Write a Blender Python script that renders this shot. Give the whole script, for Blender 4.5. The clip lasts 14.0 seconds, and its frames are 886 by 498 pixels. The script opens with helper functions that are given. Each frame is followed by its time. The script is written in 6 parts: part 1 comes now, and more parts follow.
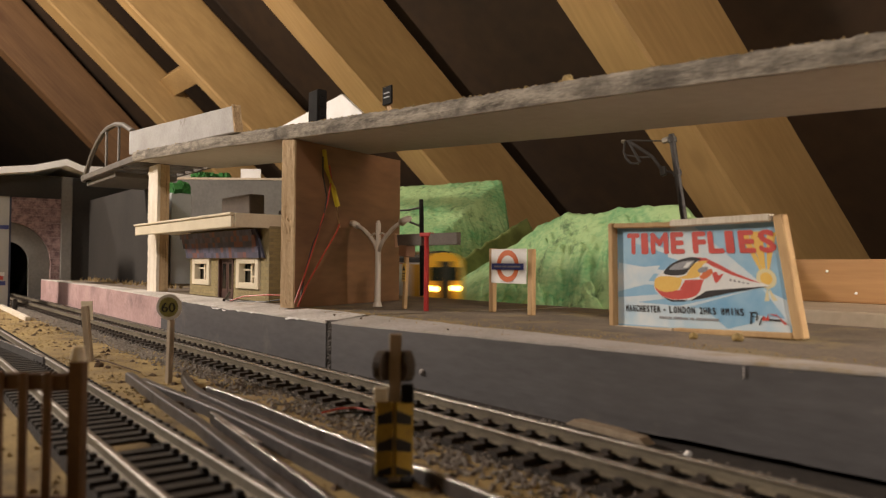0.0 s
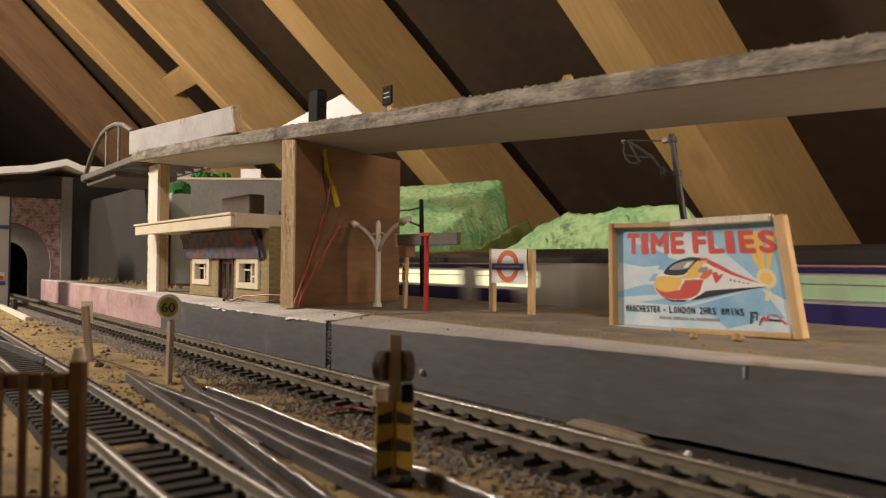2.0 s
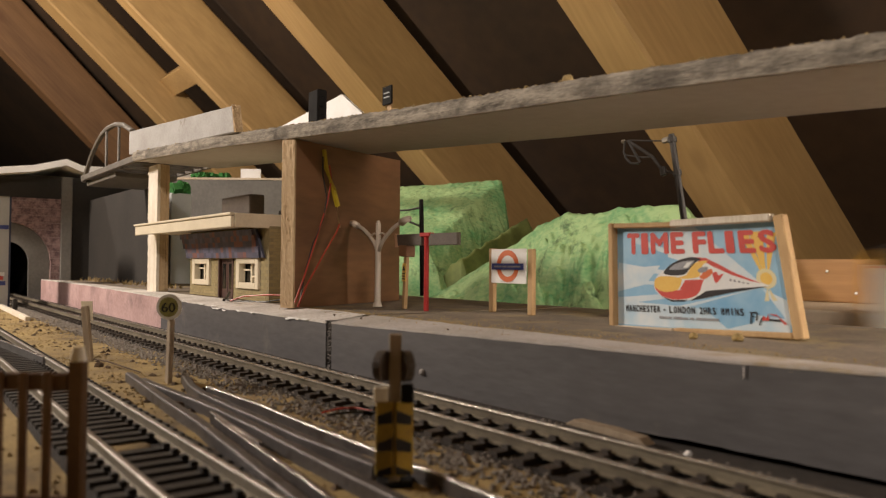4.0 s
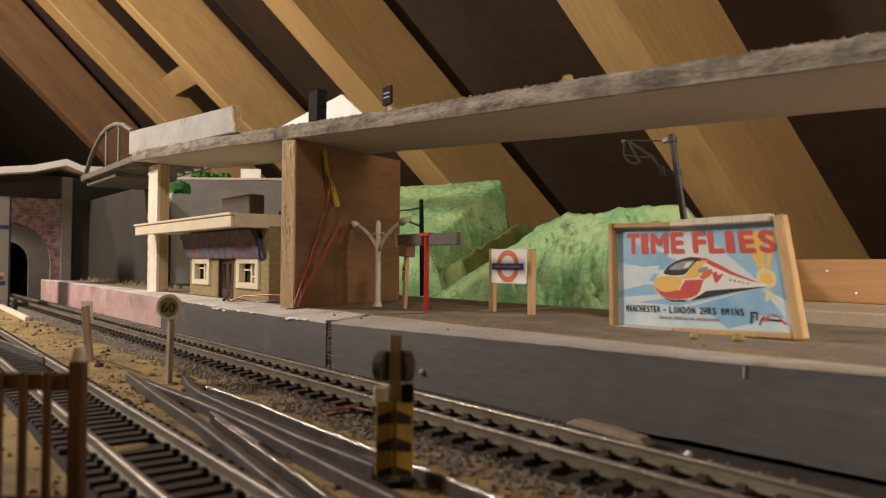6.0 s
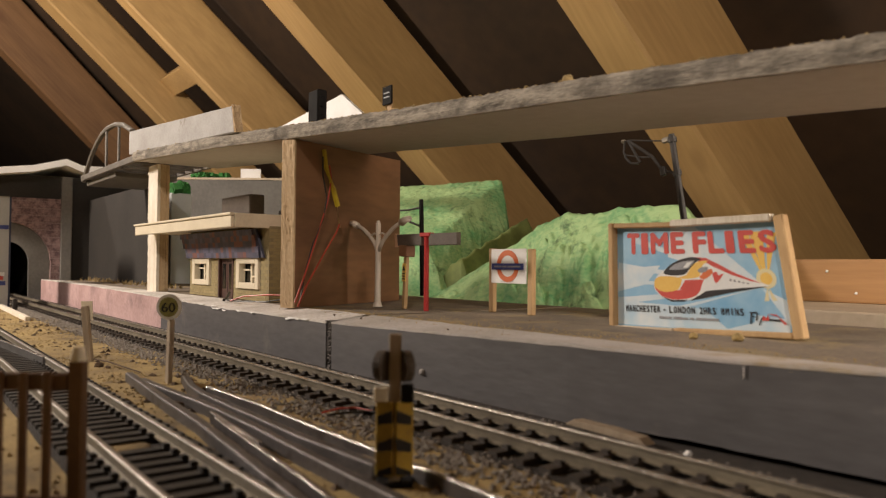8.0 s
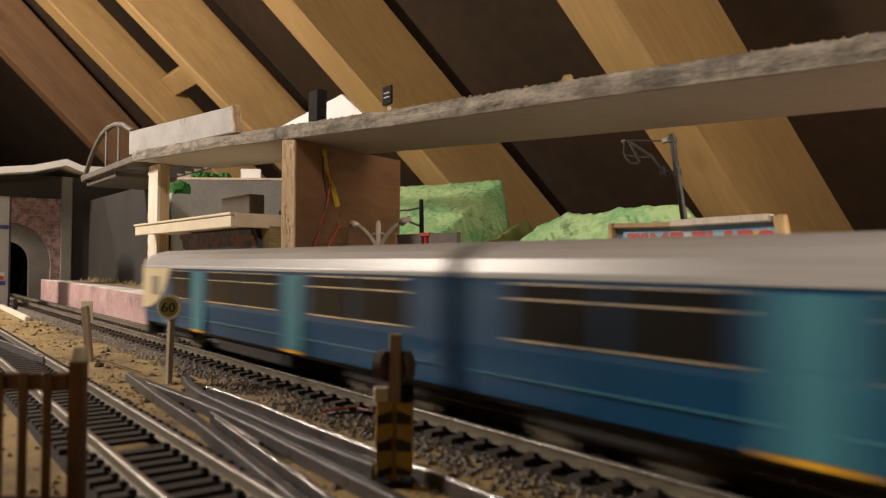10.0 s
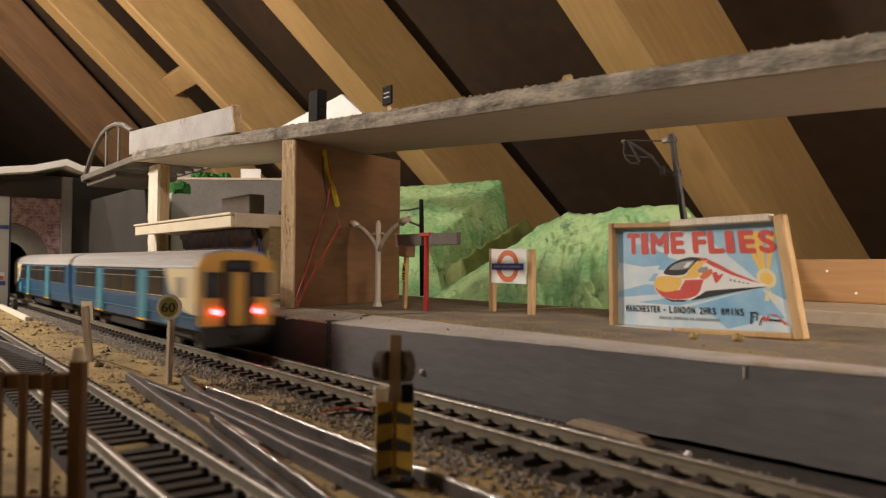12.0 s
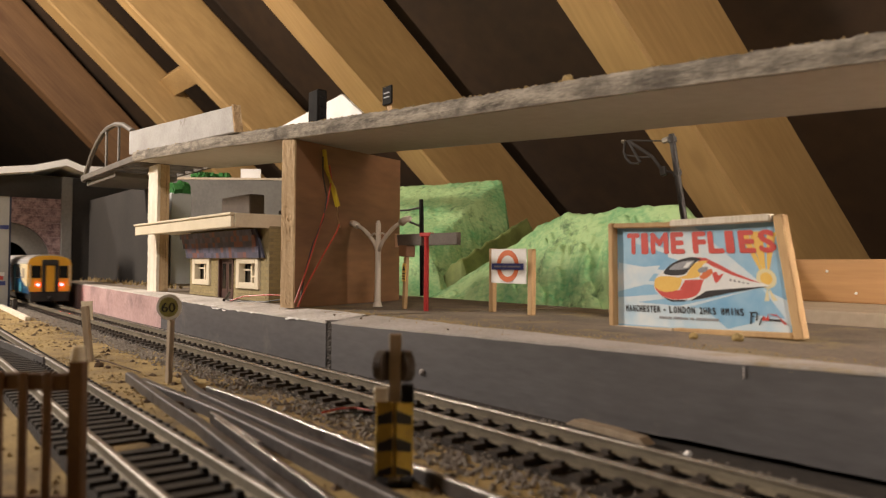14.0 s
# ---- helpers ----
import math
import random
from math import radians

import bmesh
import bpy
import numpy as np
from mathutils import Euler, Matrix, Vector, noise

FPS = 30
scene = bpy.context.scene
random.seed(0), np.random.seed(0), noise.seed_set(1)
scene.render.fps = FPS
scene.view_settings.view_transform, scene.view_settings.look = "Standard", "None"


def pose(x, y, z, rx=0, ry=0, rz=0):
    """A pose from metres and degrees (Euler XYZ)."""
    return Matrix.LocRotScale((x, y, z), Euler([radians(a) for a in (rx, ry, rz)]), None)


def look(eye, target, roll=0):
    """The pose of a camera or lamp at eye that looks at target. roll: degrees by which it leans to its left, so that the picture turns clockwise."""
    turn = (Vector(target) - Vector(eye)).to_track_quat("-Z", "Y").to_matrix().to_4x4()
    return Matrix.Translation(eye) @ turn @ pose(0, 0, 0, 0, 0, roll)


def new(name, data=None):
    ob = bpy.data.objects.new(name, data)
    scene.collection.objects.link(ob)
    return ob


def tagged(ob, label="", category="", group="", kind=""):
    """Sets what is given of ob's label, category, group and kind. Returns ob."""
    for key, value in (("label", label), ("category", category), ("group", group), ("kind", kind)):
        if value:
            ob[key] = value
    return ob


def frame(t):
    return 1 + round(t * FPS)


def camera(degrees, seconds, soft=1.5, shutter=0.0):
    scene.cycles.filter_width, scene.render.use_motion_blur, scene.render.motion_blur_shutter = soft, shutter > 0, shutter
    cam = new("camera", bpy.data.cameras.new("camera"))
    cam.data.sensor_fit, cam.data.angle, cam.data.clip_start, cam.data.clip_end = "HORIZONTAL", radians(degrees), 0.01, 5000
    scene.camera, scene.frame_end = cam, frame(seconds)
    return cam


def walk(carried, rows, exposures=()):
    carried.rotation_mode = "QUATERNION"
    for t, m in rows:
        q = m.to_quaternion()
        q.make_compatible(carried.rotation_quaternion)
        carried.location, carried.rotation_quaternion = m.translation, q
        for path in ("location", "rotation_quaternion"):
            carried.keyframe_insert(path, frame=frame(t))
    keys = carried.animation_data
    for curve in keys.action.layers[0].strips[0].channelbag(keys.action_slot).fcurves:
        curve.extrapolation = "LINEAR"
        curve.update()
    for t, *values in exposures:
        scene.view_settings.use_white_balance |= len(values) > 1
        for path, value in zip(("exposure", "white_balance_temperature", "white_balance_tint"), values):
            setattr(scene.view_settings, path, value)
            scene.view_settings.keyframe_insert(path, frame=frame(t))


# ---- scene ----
# ---- camera ----
cam = camera(62.0, 14.0, soft=1.25, shutter=1.9)
EYE = (0.0, -0.1343, 0.0417)
STAND = look(EYE, (-0.7905, 0.4778, 0.0625), 0.5)
walk(cam, [(0.0, STAND), (14.0, STAND)], exposures=[(0.0, -0.13), (0.6, -0.13), (1.1, -0.01), (2.4, -0.01), (3.0, -0.08), (7.5, -0.05), (10.3, -0.02), (13.6, -0.03), (14.0, 0.14)])
cam.data.dof.use_dof = True
cam.data.dof.focus_distance = 0.48
cam.data.dof.aperture_fstop = 25.0

# ---- light ----
world = bpy.data.worlds.new("attic_air")
scene.world = world
world.use_nodes = True
world.node_tree.nodes["Background"].inputs[0].default_value = (1.0, 0.86, 0.68, 1)
world.node_tree.nodes["Background"].inputs[1].default_value = 0.024


def bulb(name, eye, size, watts, colour):
    data = bpy.data.lights.new(name, "POINT")
    data.shadow_soft_size, data.energy, data.color = size, watts, colour
    ob = new(name, data)
    ob.location = eye
    return ob


WARM = (1.0, 0.855, 0.725)
bulb("far_bulb", (-1.75, -0.62, 0.82), 0.05, 20.0, WARM)
bulb("attic_bulb", (-0.90, -0.52, 0.41), 0.05, 29.0, WARM)
bulb("stair_bulb", (0.45, -0.55, 0.62), 0.03, 17.0, WARM)
# Unseen fill lamp behind the deck, added to brighten far train and plywood strip.
bulb("fill_bulb", (0.13, 0.158, 0.108), 0.03, 3.8, WARM)


# ---- materials ----
def material(name, colour, second=None, rough=0.6, metal=0.0, scale=120.0, fine=900.0, bump=0.3, stretch=(1, 1, 1),
             spread=(0.35, 0.65), emit=None, power=0.0, vary=0.0, coat=0.0, stain=None, shine=0.5):
    """Two scales of noise between two colours, fine relief, optional spread from piece to piece."""
    m = bpy.data.materials.new(name)
    m.use_nodes = True
    t = m.node_tree
    n, l = t.nodes, t.links
    b = n["Principled BSDF"]
    b.inputs["Roughness"].default_value, b.inputs["Metallic"].default_value = rough, metal
    b.inputs["Specular IOR Level"].default_value = shine
    b.inputs["Coat Weight"].default_value = coat
    second = second or tuple(c * 0.72 for c in colour)
    co = n.new("ShaderNodeTexCoord")
    mp = n.new("ShaderNodeMapping")
    mp.inputs["Scale"].default_value = stretch
    l.new(co.outputs["Object"], mp.inputs[0])
    big, small = n.new("ShaderNodeTexNoise"), n.new("ShaderNodeTexNoise")
    big.inputs["Scale"].default_value, small.inputs["Scale"].default_value = scale, fine
    big.inputs["Detail"].default_value, small.inputs["Detail"].default_value = 5, 4
    l.new(mp.outputs[0], big.inputs["Vector"]), l.new(mp.outputs[0], small.inputs["Vector"])
    blend = n.new("ShaderNodeMath")
    blend.operation = "MULTIPLY_ADD"
    blend.inputs[1].default_value = 0.4
    l.new(small.outputs[0], blend.inputs[0])
    half = n.new("ShaderNodeMath")
    half.operation = "MULTIPLY"
    half.inputs[1].default_value = 0.6
    l.new(big.outputs[0], half.inputs[0]), l.new(half.outputs[0], blend.inputs[2])
    ramp = n.new("ShaderNodeValToRGB")
    ramp.color_ramp.elements[0].position, ramp.color_ramp.elements[1].position = spread
    ramp.color_ramp.elements[0].color, ramp.color_ramp.elements[1].color = (*second, 1), (*colour, 1)
    l.new(blend.outputs[0], ramp.inputs[0])
    out = ramp.outputs[0]
    if stain:
        # patches of a third colour: colour, scale, where they begin and are full
        tone, size, start, full = stain
        spots, cut, mix = n.new("ShaderNodeTexNoise"), n.new("ShaderNodeMapRange"), n.new("ShaderNodeMix")
        spots.inputs["Scale"].default_value, spots.inputs["Detail"].default_value, spots.inputs["Roughness"].default_value = size, 8, 0.68
        cut.inputs["From Min"].default_value, cut.inputs["From Max"].default_value = start, full
        mix.data_type = "RGBA"
        mix.inputs["B"].default_value = (*tone, 1)
        l.new(co.outputs["Object"], spots.inputs["Vector"]), l.new(spots.outputs[0], cut.inputs[0])
        l.new(cut.outputs[0], mix.inputs["Factor"]), l.new(out, mix.inputs["A"])
        out = mix.outputs["Result"]
    if vary:
        info, hsv, add = n.new("ShaderNodeObjectInfo"), n.new("ShaderNodeHueSaturation"), n.new("ShaderNodeMapRange")
        add.inputs["To Min"].default_value, add.inputs["To Max"].default_value = 1 - vary, 1 + vary
        l.new(info.outputs["Random"], add.inputs[0]), l.new(add.outputs[0], hsv.inputs["Value"])
        l.new(out, hsv.inputs["Color"])
        out = hsv.outputs[0]
    l.new(out, b.inputs["Base Color"])
    if bump:
        bm_ = n.new("ShaderNodeBump")
        bm_.inputs["Strength"].default_value, bm_.inputs["Distance"].default_value = bump, 0.0006
        l.new(blend.outputs[0], bm_.inputs["Height"]), l.new(bm_.outputs[0], b.inputs["Normal"])
    if emit:
        b.inputs["Emission Color"].default_value, b.inputs["Emission Strength"].default_value = (*emit, 1), power
    return m


M = {
    "sand": material("sandy_scatter", (0.43, 0.315, 0.125), (0.22, 0.155, 0.07), 0.95, scale=60, fine=1200, bump=0.9, stain=((0.10, 0.07, 0.04), 22, 0.52, 0.70)),
    "ballast": material("grey_ballast", (0.33, 0.30, 0.265), (0.13, 0.112, 0.096), 0.9, scale=500, fine=2500),
    "clump": material("dried_sand_clumps", (0.40, 0.295, 0.13), (0.22, 0.155, 0.075), 0.95, scale=300),
    "sleeper": material("black_plastic_sleeper", (0.072, 0.056, 0.045), (0.038, 0.030, 0.025), 0.55, vary=0.3),
    "worn_sleeper": material("dusty_black_sleeper", (0.028, 0.024, 0.021), (0.017, 0.014, 0.012), 0.6, vary=0.25),
    "rail": material("nickel_silver_rail", (0.64, 0.60, 0.55), (0.36, 0.33, 0.29), 0.24, 0.78, scale=140, fine=900, bump=0.35, stain=((0.16, 0.12, 0.08), 60, 0.55, 0.70)),
    # darker, rougher copy of rail; its tone stands for shade beside the fence
    "dull_rail": material("dull_shaded_rail", (0.46, 0.435, 0.40), (0.25, 0.23, 0.205), 0.40, 0.6, scale=140, fine=900, bump=0.35, stain=((0.16, 0.12, 0.08), 60, 0.55, 0.70)),
    "rail_side": material("grimy_rail_side", (0.25, 0.215, 0.155), (0.12, 0.10, 0.072), 0.5, 0.25, scale=110, fine=900, stretch=(0.4, 1, 1)),
    "grey_paint": material("brushed_dark_grey_paint", (0.115, 0.110, 0.114), (0.070, 0.066, 0.068), 0.55, scale=25, fine=420,
                           stretch=(0.25, 1, 1), bump=0.5, stain=((0.17, 0.155, 0.14), 30, 0.58, 0.75)),
    "pink_paint": material("dull_pink_paint", (0.53, 0.36, 0.35), (0.36, 0.225, 0.215), 0.8, scale=40, fine=500, bump=0.5, stain=((0.20, 0.13, 0.13), 30, 0.52, 0.7)),
    "coping": material("pale_grey_platform_paint", (0.58, 0.545, 0.535), (0.36, 0.325, 0.285), 0.8, scale=30, fine=600, bump=0.5, stain=((0.40, 0.31, 0.17), 40, 0.55, 0.68)),
    "tarmac": material("dusty_grey_platform_top", (0.27, 0.215, 0.155), (0.125, 0.10, 0.08), 0.85, scale=30, fine=700, bump=0.5, stain=((0.36, 0.27, 0.12), 35, 0.54, 0.70)),
    "deck_under": material("white_primed_underside", (0.50, 0.455, 0.41), (0.42, 0.375, 0.33), 0.75, scale=12, fine=200, bump=0.15),
    "deck_edge": material("ragged_plaster_edge", (0.37, 0.335, 0.28), (0.085, 0.074, 0.062), 0.95, scale=240, fine=1500, stretch=(0.25, 0.25, 1.3), bump=1.0, spread=(0.36, 0.62), stain=((0.09, 0.078, 0.065), 26, 0.50, 0.66)),
    "parapet": material("grey_painted_board", (0.40, 0.40, 0.40), (0.29, 0.28, 0.275), 0.7, scale=60, fine=700, bump=0.6, stain=((0.20, 0.175, 0.15), 55, 0.60, 0.70)),
    "panel": material("brown_stained_plywood", (0.235, 0.115, 0.055), (0.145, 0.068, 0.034), 0.6, scale=20, fine=160, stretch=(0.5, 0.3, 1.5), bump=0.25),
    "ply_edge": material("raw_plywood_edge", (0.60, 0.45, 0.28), (0.38, 0.26, 0.14), 0.8, scale=70, fine=500, stretch=(5, 5, 0.3), bump=0.5),
    "rafter": material("new_pine_rafter", (0.455, 0.295, 0.120), (0.325, 0.20, 0.078), 0.62, scale=5, fine=60, stretch=(3, 3, 0.25), bump=0.15, vary=0.10),
    "rafter_old": material("old_brown_rafter", (0.25, 0.135, 0.060), (0.15, 0.078, 0.036), 0.7, scale=5, fine=60, stretch=(3, 3, 0.25), bump=0.15),
    "felt": material("dark_brown_roof_felt", (0.052, 0.028, 0.012), (0.024, 0.013, 0.006), 0.85, scale=4, fine=40, bump=0.4),
    "plank": material("orange_brown_plank", (0.43, 0.235, 0.092), (0.30, 0.155, 0.062), 0.65, scale=18, fine=160, stretch=(0.2, 1, 2), bump=0.3),
    "pale_ply": material("pale_plywood", (0.60, 0.50, 0.38), (0.46, 0.37, 0.27), 0.75, scale=20, fine=200, bump=0.2),
    "hill": material("green_painted_papier_mache", (0.37, 0.54, 0.25), (0.12, 0.34, 0.14), 0.7, scale=26, fine=260, stretch=(0.7, 1, 1.3), bump=1.0, spread=(0.36, 0.58), stain=((0.085, 0.16, 0.065), 34, 0.56, 0.64)),
    "olive_hill": material("olive_painted_papier_mache", (0.20, 0.24, 0.07), (0.11, 0.15, 0.045), 0.75, scale=30, fine=200, bump=1.0),
    "brick": material("buff_brick_card", (0.36, 0.29, 0.135), (0.25, 0.20, 0.095), 0.85, scale=160, fine=1200, vary=0.12),
    "mortar": material("buff_mortar", (0.29, 0.24, 0.13), (0.21, 0.17, 0.09), 0.9, scale=200),
    "cream": material("cream_plastic", (0.74, 0.67, 0.52), (0.62, 0.55, 0.41), 0.5, scale=60, bump=0.1),
    "door": material("dark_red_brown_door", (0.080, 0.032, 0.022), (0.050, 0.020, 0.015), 0.5),
    "dark_glass": material("dark_window", (0.015, 0.014, 0.013), (0.010, 0.009, 0.009), 0.12, scale=60, bump=0.0),
    "tile": material("dark_slate_red_tile_paper", (0.085, 0.095, 0.155), (0.30, 0.10, 0.07), 0.6, scale=170, fine=700, stretch=(1.8, 1, 0.3), vary=0.32, spread=(0.42, 0.52)),
    "white_wood": material("whitewashed_rough_post", (0.80, 0.75, 0.66), (0.58, 0.51, 0.40), 0.9, scale=60, fine=600, stretch=(2, 2, 0.4), bump=0.8),
    "grey_plastic": material("grey_plastic", (0.30, 0.265, 0.22), (0.20, 0.175, 0.145), 0.5, scale=100),
    "red_paint": material("red_plastic", (0.42, 0.018, 0.016), (0.30, 0.012, 0.012), 0.45),
    "black_plastic": material("black_plastic", (0.012, 0.011, 0.010), (0.007, 0.006, 0.006), 0.75, shine=0.12),
    "iron": material("dark_metal", (0.055, 0.05, 0.046), (0.03, 0.027, 0.025), 0.55, 0.2, scale=200),
    "stick": material("pale_craft_stick", (0.50, 0.34, 0.17), (0.36, 0.22, 0.10), 0.7, scale=60, fine=500, stretch=(1, 1, 0.2), vary=0.12, bump=0.4),
    "white": material("white_card", (0.82, 0.82, 0.82), (0.73, 0.72, 0.70), 0.7, scale=40, bump=0.1),
    "print_blue": material("printed_blue", (0.045, 0.07, 0.26), (0.035, 0.05, 0.2), 0.5, bump=0),
    "print_orange": material("printed_orange_red", (0.62, 0.15, 0.045), (0.52, 0.12, 0.04), 0.5, bump=0),
    "print_red": material("printed_red", (0.56, 0.075, 0.06), (0.48, 0.06, 0.05), 0.45, bump=0),
    "print_black": material("printed_black", (0.02, 0.018, 0.02), (0.012, 0.012, 0.014), 0.45, bump=0),
    "print_yellow": material("printed_yellow", (0.74, 0.50, 0.12), (0.70, 0.42, 0.09), 0.45, bump=0),
    "print_white": material("printed_white", (0.72, 0.72, 0.70), (0.62, 0.64, 0.66), 0.45, scale=80, bump=0),
    "print_grey": material("printed_grey", (0.30, 0.31, 0.33), (0.2, 0.2, 0.22), 0.45, bump=0),
    "print_sky": material("printed_sky", (0.17, 0.38, 0.60), (0.36, 0.55, 0.68), 0.45, scale=45, fine=200, bump=0, spread=(0.3, 0.7)),
    "print_cloud": material("printed_cloud", (0.66, 0.70, 0.72), (0.42, 0.58, 0.70), 0.45, scale=60, fine=200, bump=0),
    "wire_red": material("red_wire", (0.45, 0.045, 0.02), (0.35, 0.03, 0.015), 0.4, bump=0),
    "wire_black": material("black_wire", (0.02, 0.018, 0.016), None, 0.4, bump=0),
    "wire_yellow": material("yellow_tape", (0.55, 0.42, 0.02), (0.40, 0.30, 0.02), 0.5, bump=0.3),
    "copper": material("bare_copper_wire", (0.60, 0.42, 0.28), None, 0.3, 1.0, bump=0),
    # yellow dulled and browned partway, to hold the shade on the boards
    "hazard": material("hazard_yellow_with_shade", (0.52, 0.35, 0.045), (0.38, 0.25, 0.035), 0.5, scale=150, stain=((0.20, 0.13, 0.05), 220, 0.58, 0.70)),
    # brown set darker than the plastic itself, so shade is in the colour
    "fence": material("brown_fence_with_shade", (0.15, 0.072, 0.024), (0.09, 0.042, 0.016), 0.5, scale=150),
    # dark card, lowered further to include shade under the roof and bridge
    "dark_wall": material("dark_card_with_shade", (0.026, 0.022, 0.019), (0.015, 0.013, 0.011), 0.85, scale=25, fine=300, bump=0.3),
    "grey_wall": material("grey_card_wall", (0.17, 0.16, 0.145), (0.115, 0.107, 0.098), 0.8, scale=25, fine=300, bump=0.2),
    "brick_paper": material("purple_brick_paper", (0.30, 0.20, 0.195), (0.11, 0.065, 0.068), 0.8, scale=120, fine=500, spread=(0.42, 0.58)),
    "pale_grey": material("pale_grey_paint", (0.45, 0.46, 0.46), (0.36, 0.37, 0.37), 0.7, scale=40),
    "navy": material("navy_card_edge", (0.030, 0.040, 0.085), (0.02, 0.025, 0.05), 0.6),
    "foliage": material("green_flock", (0.035, 0.18, 0.035), (0.02, 0.09, 0.02), 0.95, scale=400, bump=1.0),
    "blue_coach": material("teal_blue_coach_paint", (0.003, 0.070, 0.175), (0.003, 0.058, 0.150), 0.33, scale=40, bump=0.0, coat=0.15),
    "teal_door": material("pale_teal_door_paint", (0.062, 0.245, 0.325), (0.05, 0.21, 0.285), 0.38, scale=40, bump=0.0),
    "coach_cream": material("cream_coach_paint", (0.68, 0.59, 0.38), (0.61, 0.52, 0.33), 0.4, scale=40, bump=0.0),
    "coach_yellow": material("yellow_warning_panel", (0.82, 0.45, 0.03), (0.76, 0.39, 0.026), 0.4, scale=40, bump=0.0),
    "coach_roof": material("pale_grey_coach_roof", (0.43, 0.425, 0.42), (0.31, 0.305, 0.30), 0.36, scale=60, stretch=(0.1, 1, 1), bump=0.1),
    "coach_under": material("black_underframe", (0.020, 0.018, 0.017), (0.012, 0.011, 0.010), 0.55),
    "tail_lamp": material("red_tail_lamp", (0.8, 0.02, 0.02), None, 0.4, emit=(1.0, 0.06, 0.08), power=20.0, bump=0),
    "head_lamp": material("warm_head_lamp", (0.9, 0.7, 0.3), None, 0.4, emit=(1.0, 0.62, 0.12), power=22.0, bump=0),
    "lit_window": material("lit_carriage_window", (0.5, 0.5, 0.4), None, 0.2, emit=(0.95, 0.86, 0.50), power=1.3, bump=0),
    "coach_white": material("white_coach_paint", (0.78, 0.77, 0.74), (0.72, 0.70, 0.66), 0.35, scale=40, bump=0),
    "coach_purple": material("purple_blue_coach_paint", (0.050, 0.040, 0.20), (0.04, 0.03, 0.16), 0.35, scale=40, bump=0),
    "coach_dark_roof": material("dark_glossy_coach_roof", (0.040, 0.037, 0.037), (0.028, 0.026, 0.026), 0.22, scale=60, bump=0, coat=0.4),
    "sign_face": material("yellowed_sign_face", (0.36, 0.34, 0.10), (0.22, 0.20, 0.07), 0.6, scale=300, bump=0),
    "dark_clump": material("dark_dirt", (0.12, 0.075, 0.04), (0.06, 0.04, 0.025), 0.95, scale=300),
    "panel_pink": material("pinkish_raw_ply", (0.46, 0.27, 0.17), (0.36, 0.20, 0.12), 0.8, scale=80),
    "lit_window_dim": material("dimly_lit_carriage_window", (0.35, 0.4, 0.3), None, 0.2, emit=(0.45, 0.62, 0.30), power=0.35, bump=0),
    "bed": material("dark_track_bed", (0.038, 0.030, 0.024), (0.018, 0.014, 0.012), 0.95, scale=300, fine=1500, bump=1.0),
    "bridge": material("grimy_grey_bridge", (0.16, 0.145, 0.125), (0.09, 0.08, 0.07), 0.55, scale=120),
    "print_ray": material("printed_pale_yellow", (0.70, 0.60, 0.30), (0.62, 0.60, 0.45), 0.45, scale=60, bump=0),
    "filler": material("lumpy_dark_filler", (0.13, 0.115, 0.105), (0.05, 0.043, 0.038), 0.85, scale=300, bump=1.0),
    "point_rail": material("dark_blackened_point_rail", (0.15, 0.138, 0.138), (0.075, 0.069, 0.068), 0.42, 0.35, scale=90, fine=900, bump=0.35, stain=((0.05, 0.04, 0.035), 120, 0.56, 0.68)),
    "coach_glass": material("dark_coach_glass", (0.010, 0.010, 0.011), (0.006, 0.006, 0.007), 0.30, scale=60, bump=0.0, shine=0.2),
    "dust": material("yellow_sand_dust", (0.52, 0.39, 0.16), (0.36, 0.25, 0.11), 0.95, scale=300),
    "white_coping": material("white_platform_paint", (0.80, 0.77, 0.74), (0.44, 0.40, 0.36), 0.8, scale=35, fine=600, bump=0.5, stain=((0.38, 0.31, 0.22), 35, 0.57, 0.70)),
    "point_top": material("worn_point_rail_top", (0.62, 0.59, 0.56), (0.20, 0.18, 0.16), 0.26, 0.7, scale=260, fine=1700, bump=0.9, spread=(0.38, 0.58), stain=((0.09, 0.07, 0.055), 150, 0.53, 0.64)),
    "weathered_stick": material("weathered_grey_stick", (0.38, 0.30, 0.21), (0.25, 0.19, 0.13), 0.75, scale=80, fine=600, stretch=(1, 1, 0.2), bump=0.4),
    "lamp_plastic": material("pale_grey_lamp_plastic", (0.60, 0.53, 0.45), (0.50, 0.43, 0.36), 0.5, scale=100, bump=0.1),
    "brown_board": material("dark_brown_board", (0.10, 0.078, 0.062), (0.06, 0.045, 0.036), 0.6, scale=90),
    "chrome": material("bright_trim", (0.75, 0.74, 0.70), None, 0.25, 0.9, bump=0),
}
tile_tree = M["tile"].node_tree
info, ramp = tile_tree.nodes.new("ShaderNodeObjectInfo"), tile_tree.nodes.new("ShaderNodeValToRGB")
ramp.color_ramp.interpolation = "CONSTANT"
ramp.color_ramp.elements[0].color, ramp.color_ramp.elements[1].color = (0.062, 0.066, 0.105, 1), (0.20, 0.080, 0.060, 1)
ramp.color_ramp.elements[1].position = 0.80
for at_, tone in ((0.30, (0.085, 0.080, 0.125, 1)), (0.52, (0.105, 0.105, 0.17, 1)), (0.68, (0.125, 0.075, 0.095, 1))):
    ramp.color_ramp.elements.new(at_).color = tone
tile_tree.links.new(info.outputs["Random"], ramp.inputs[0])
tile_tree.links.new(ramp.outputs[0], tile_tree.nodes["Principled BSDF"].inputs["Base Color"])
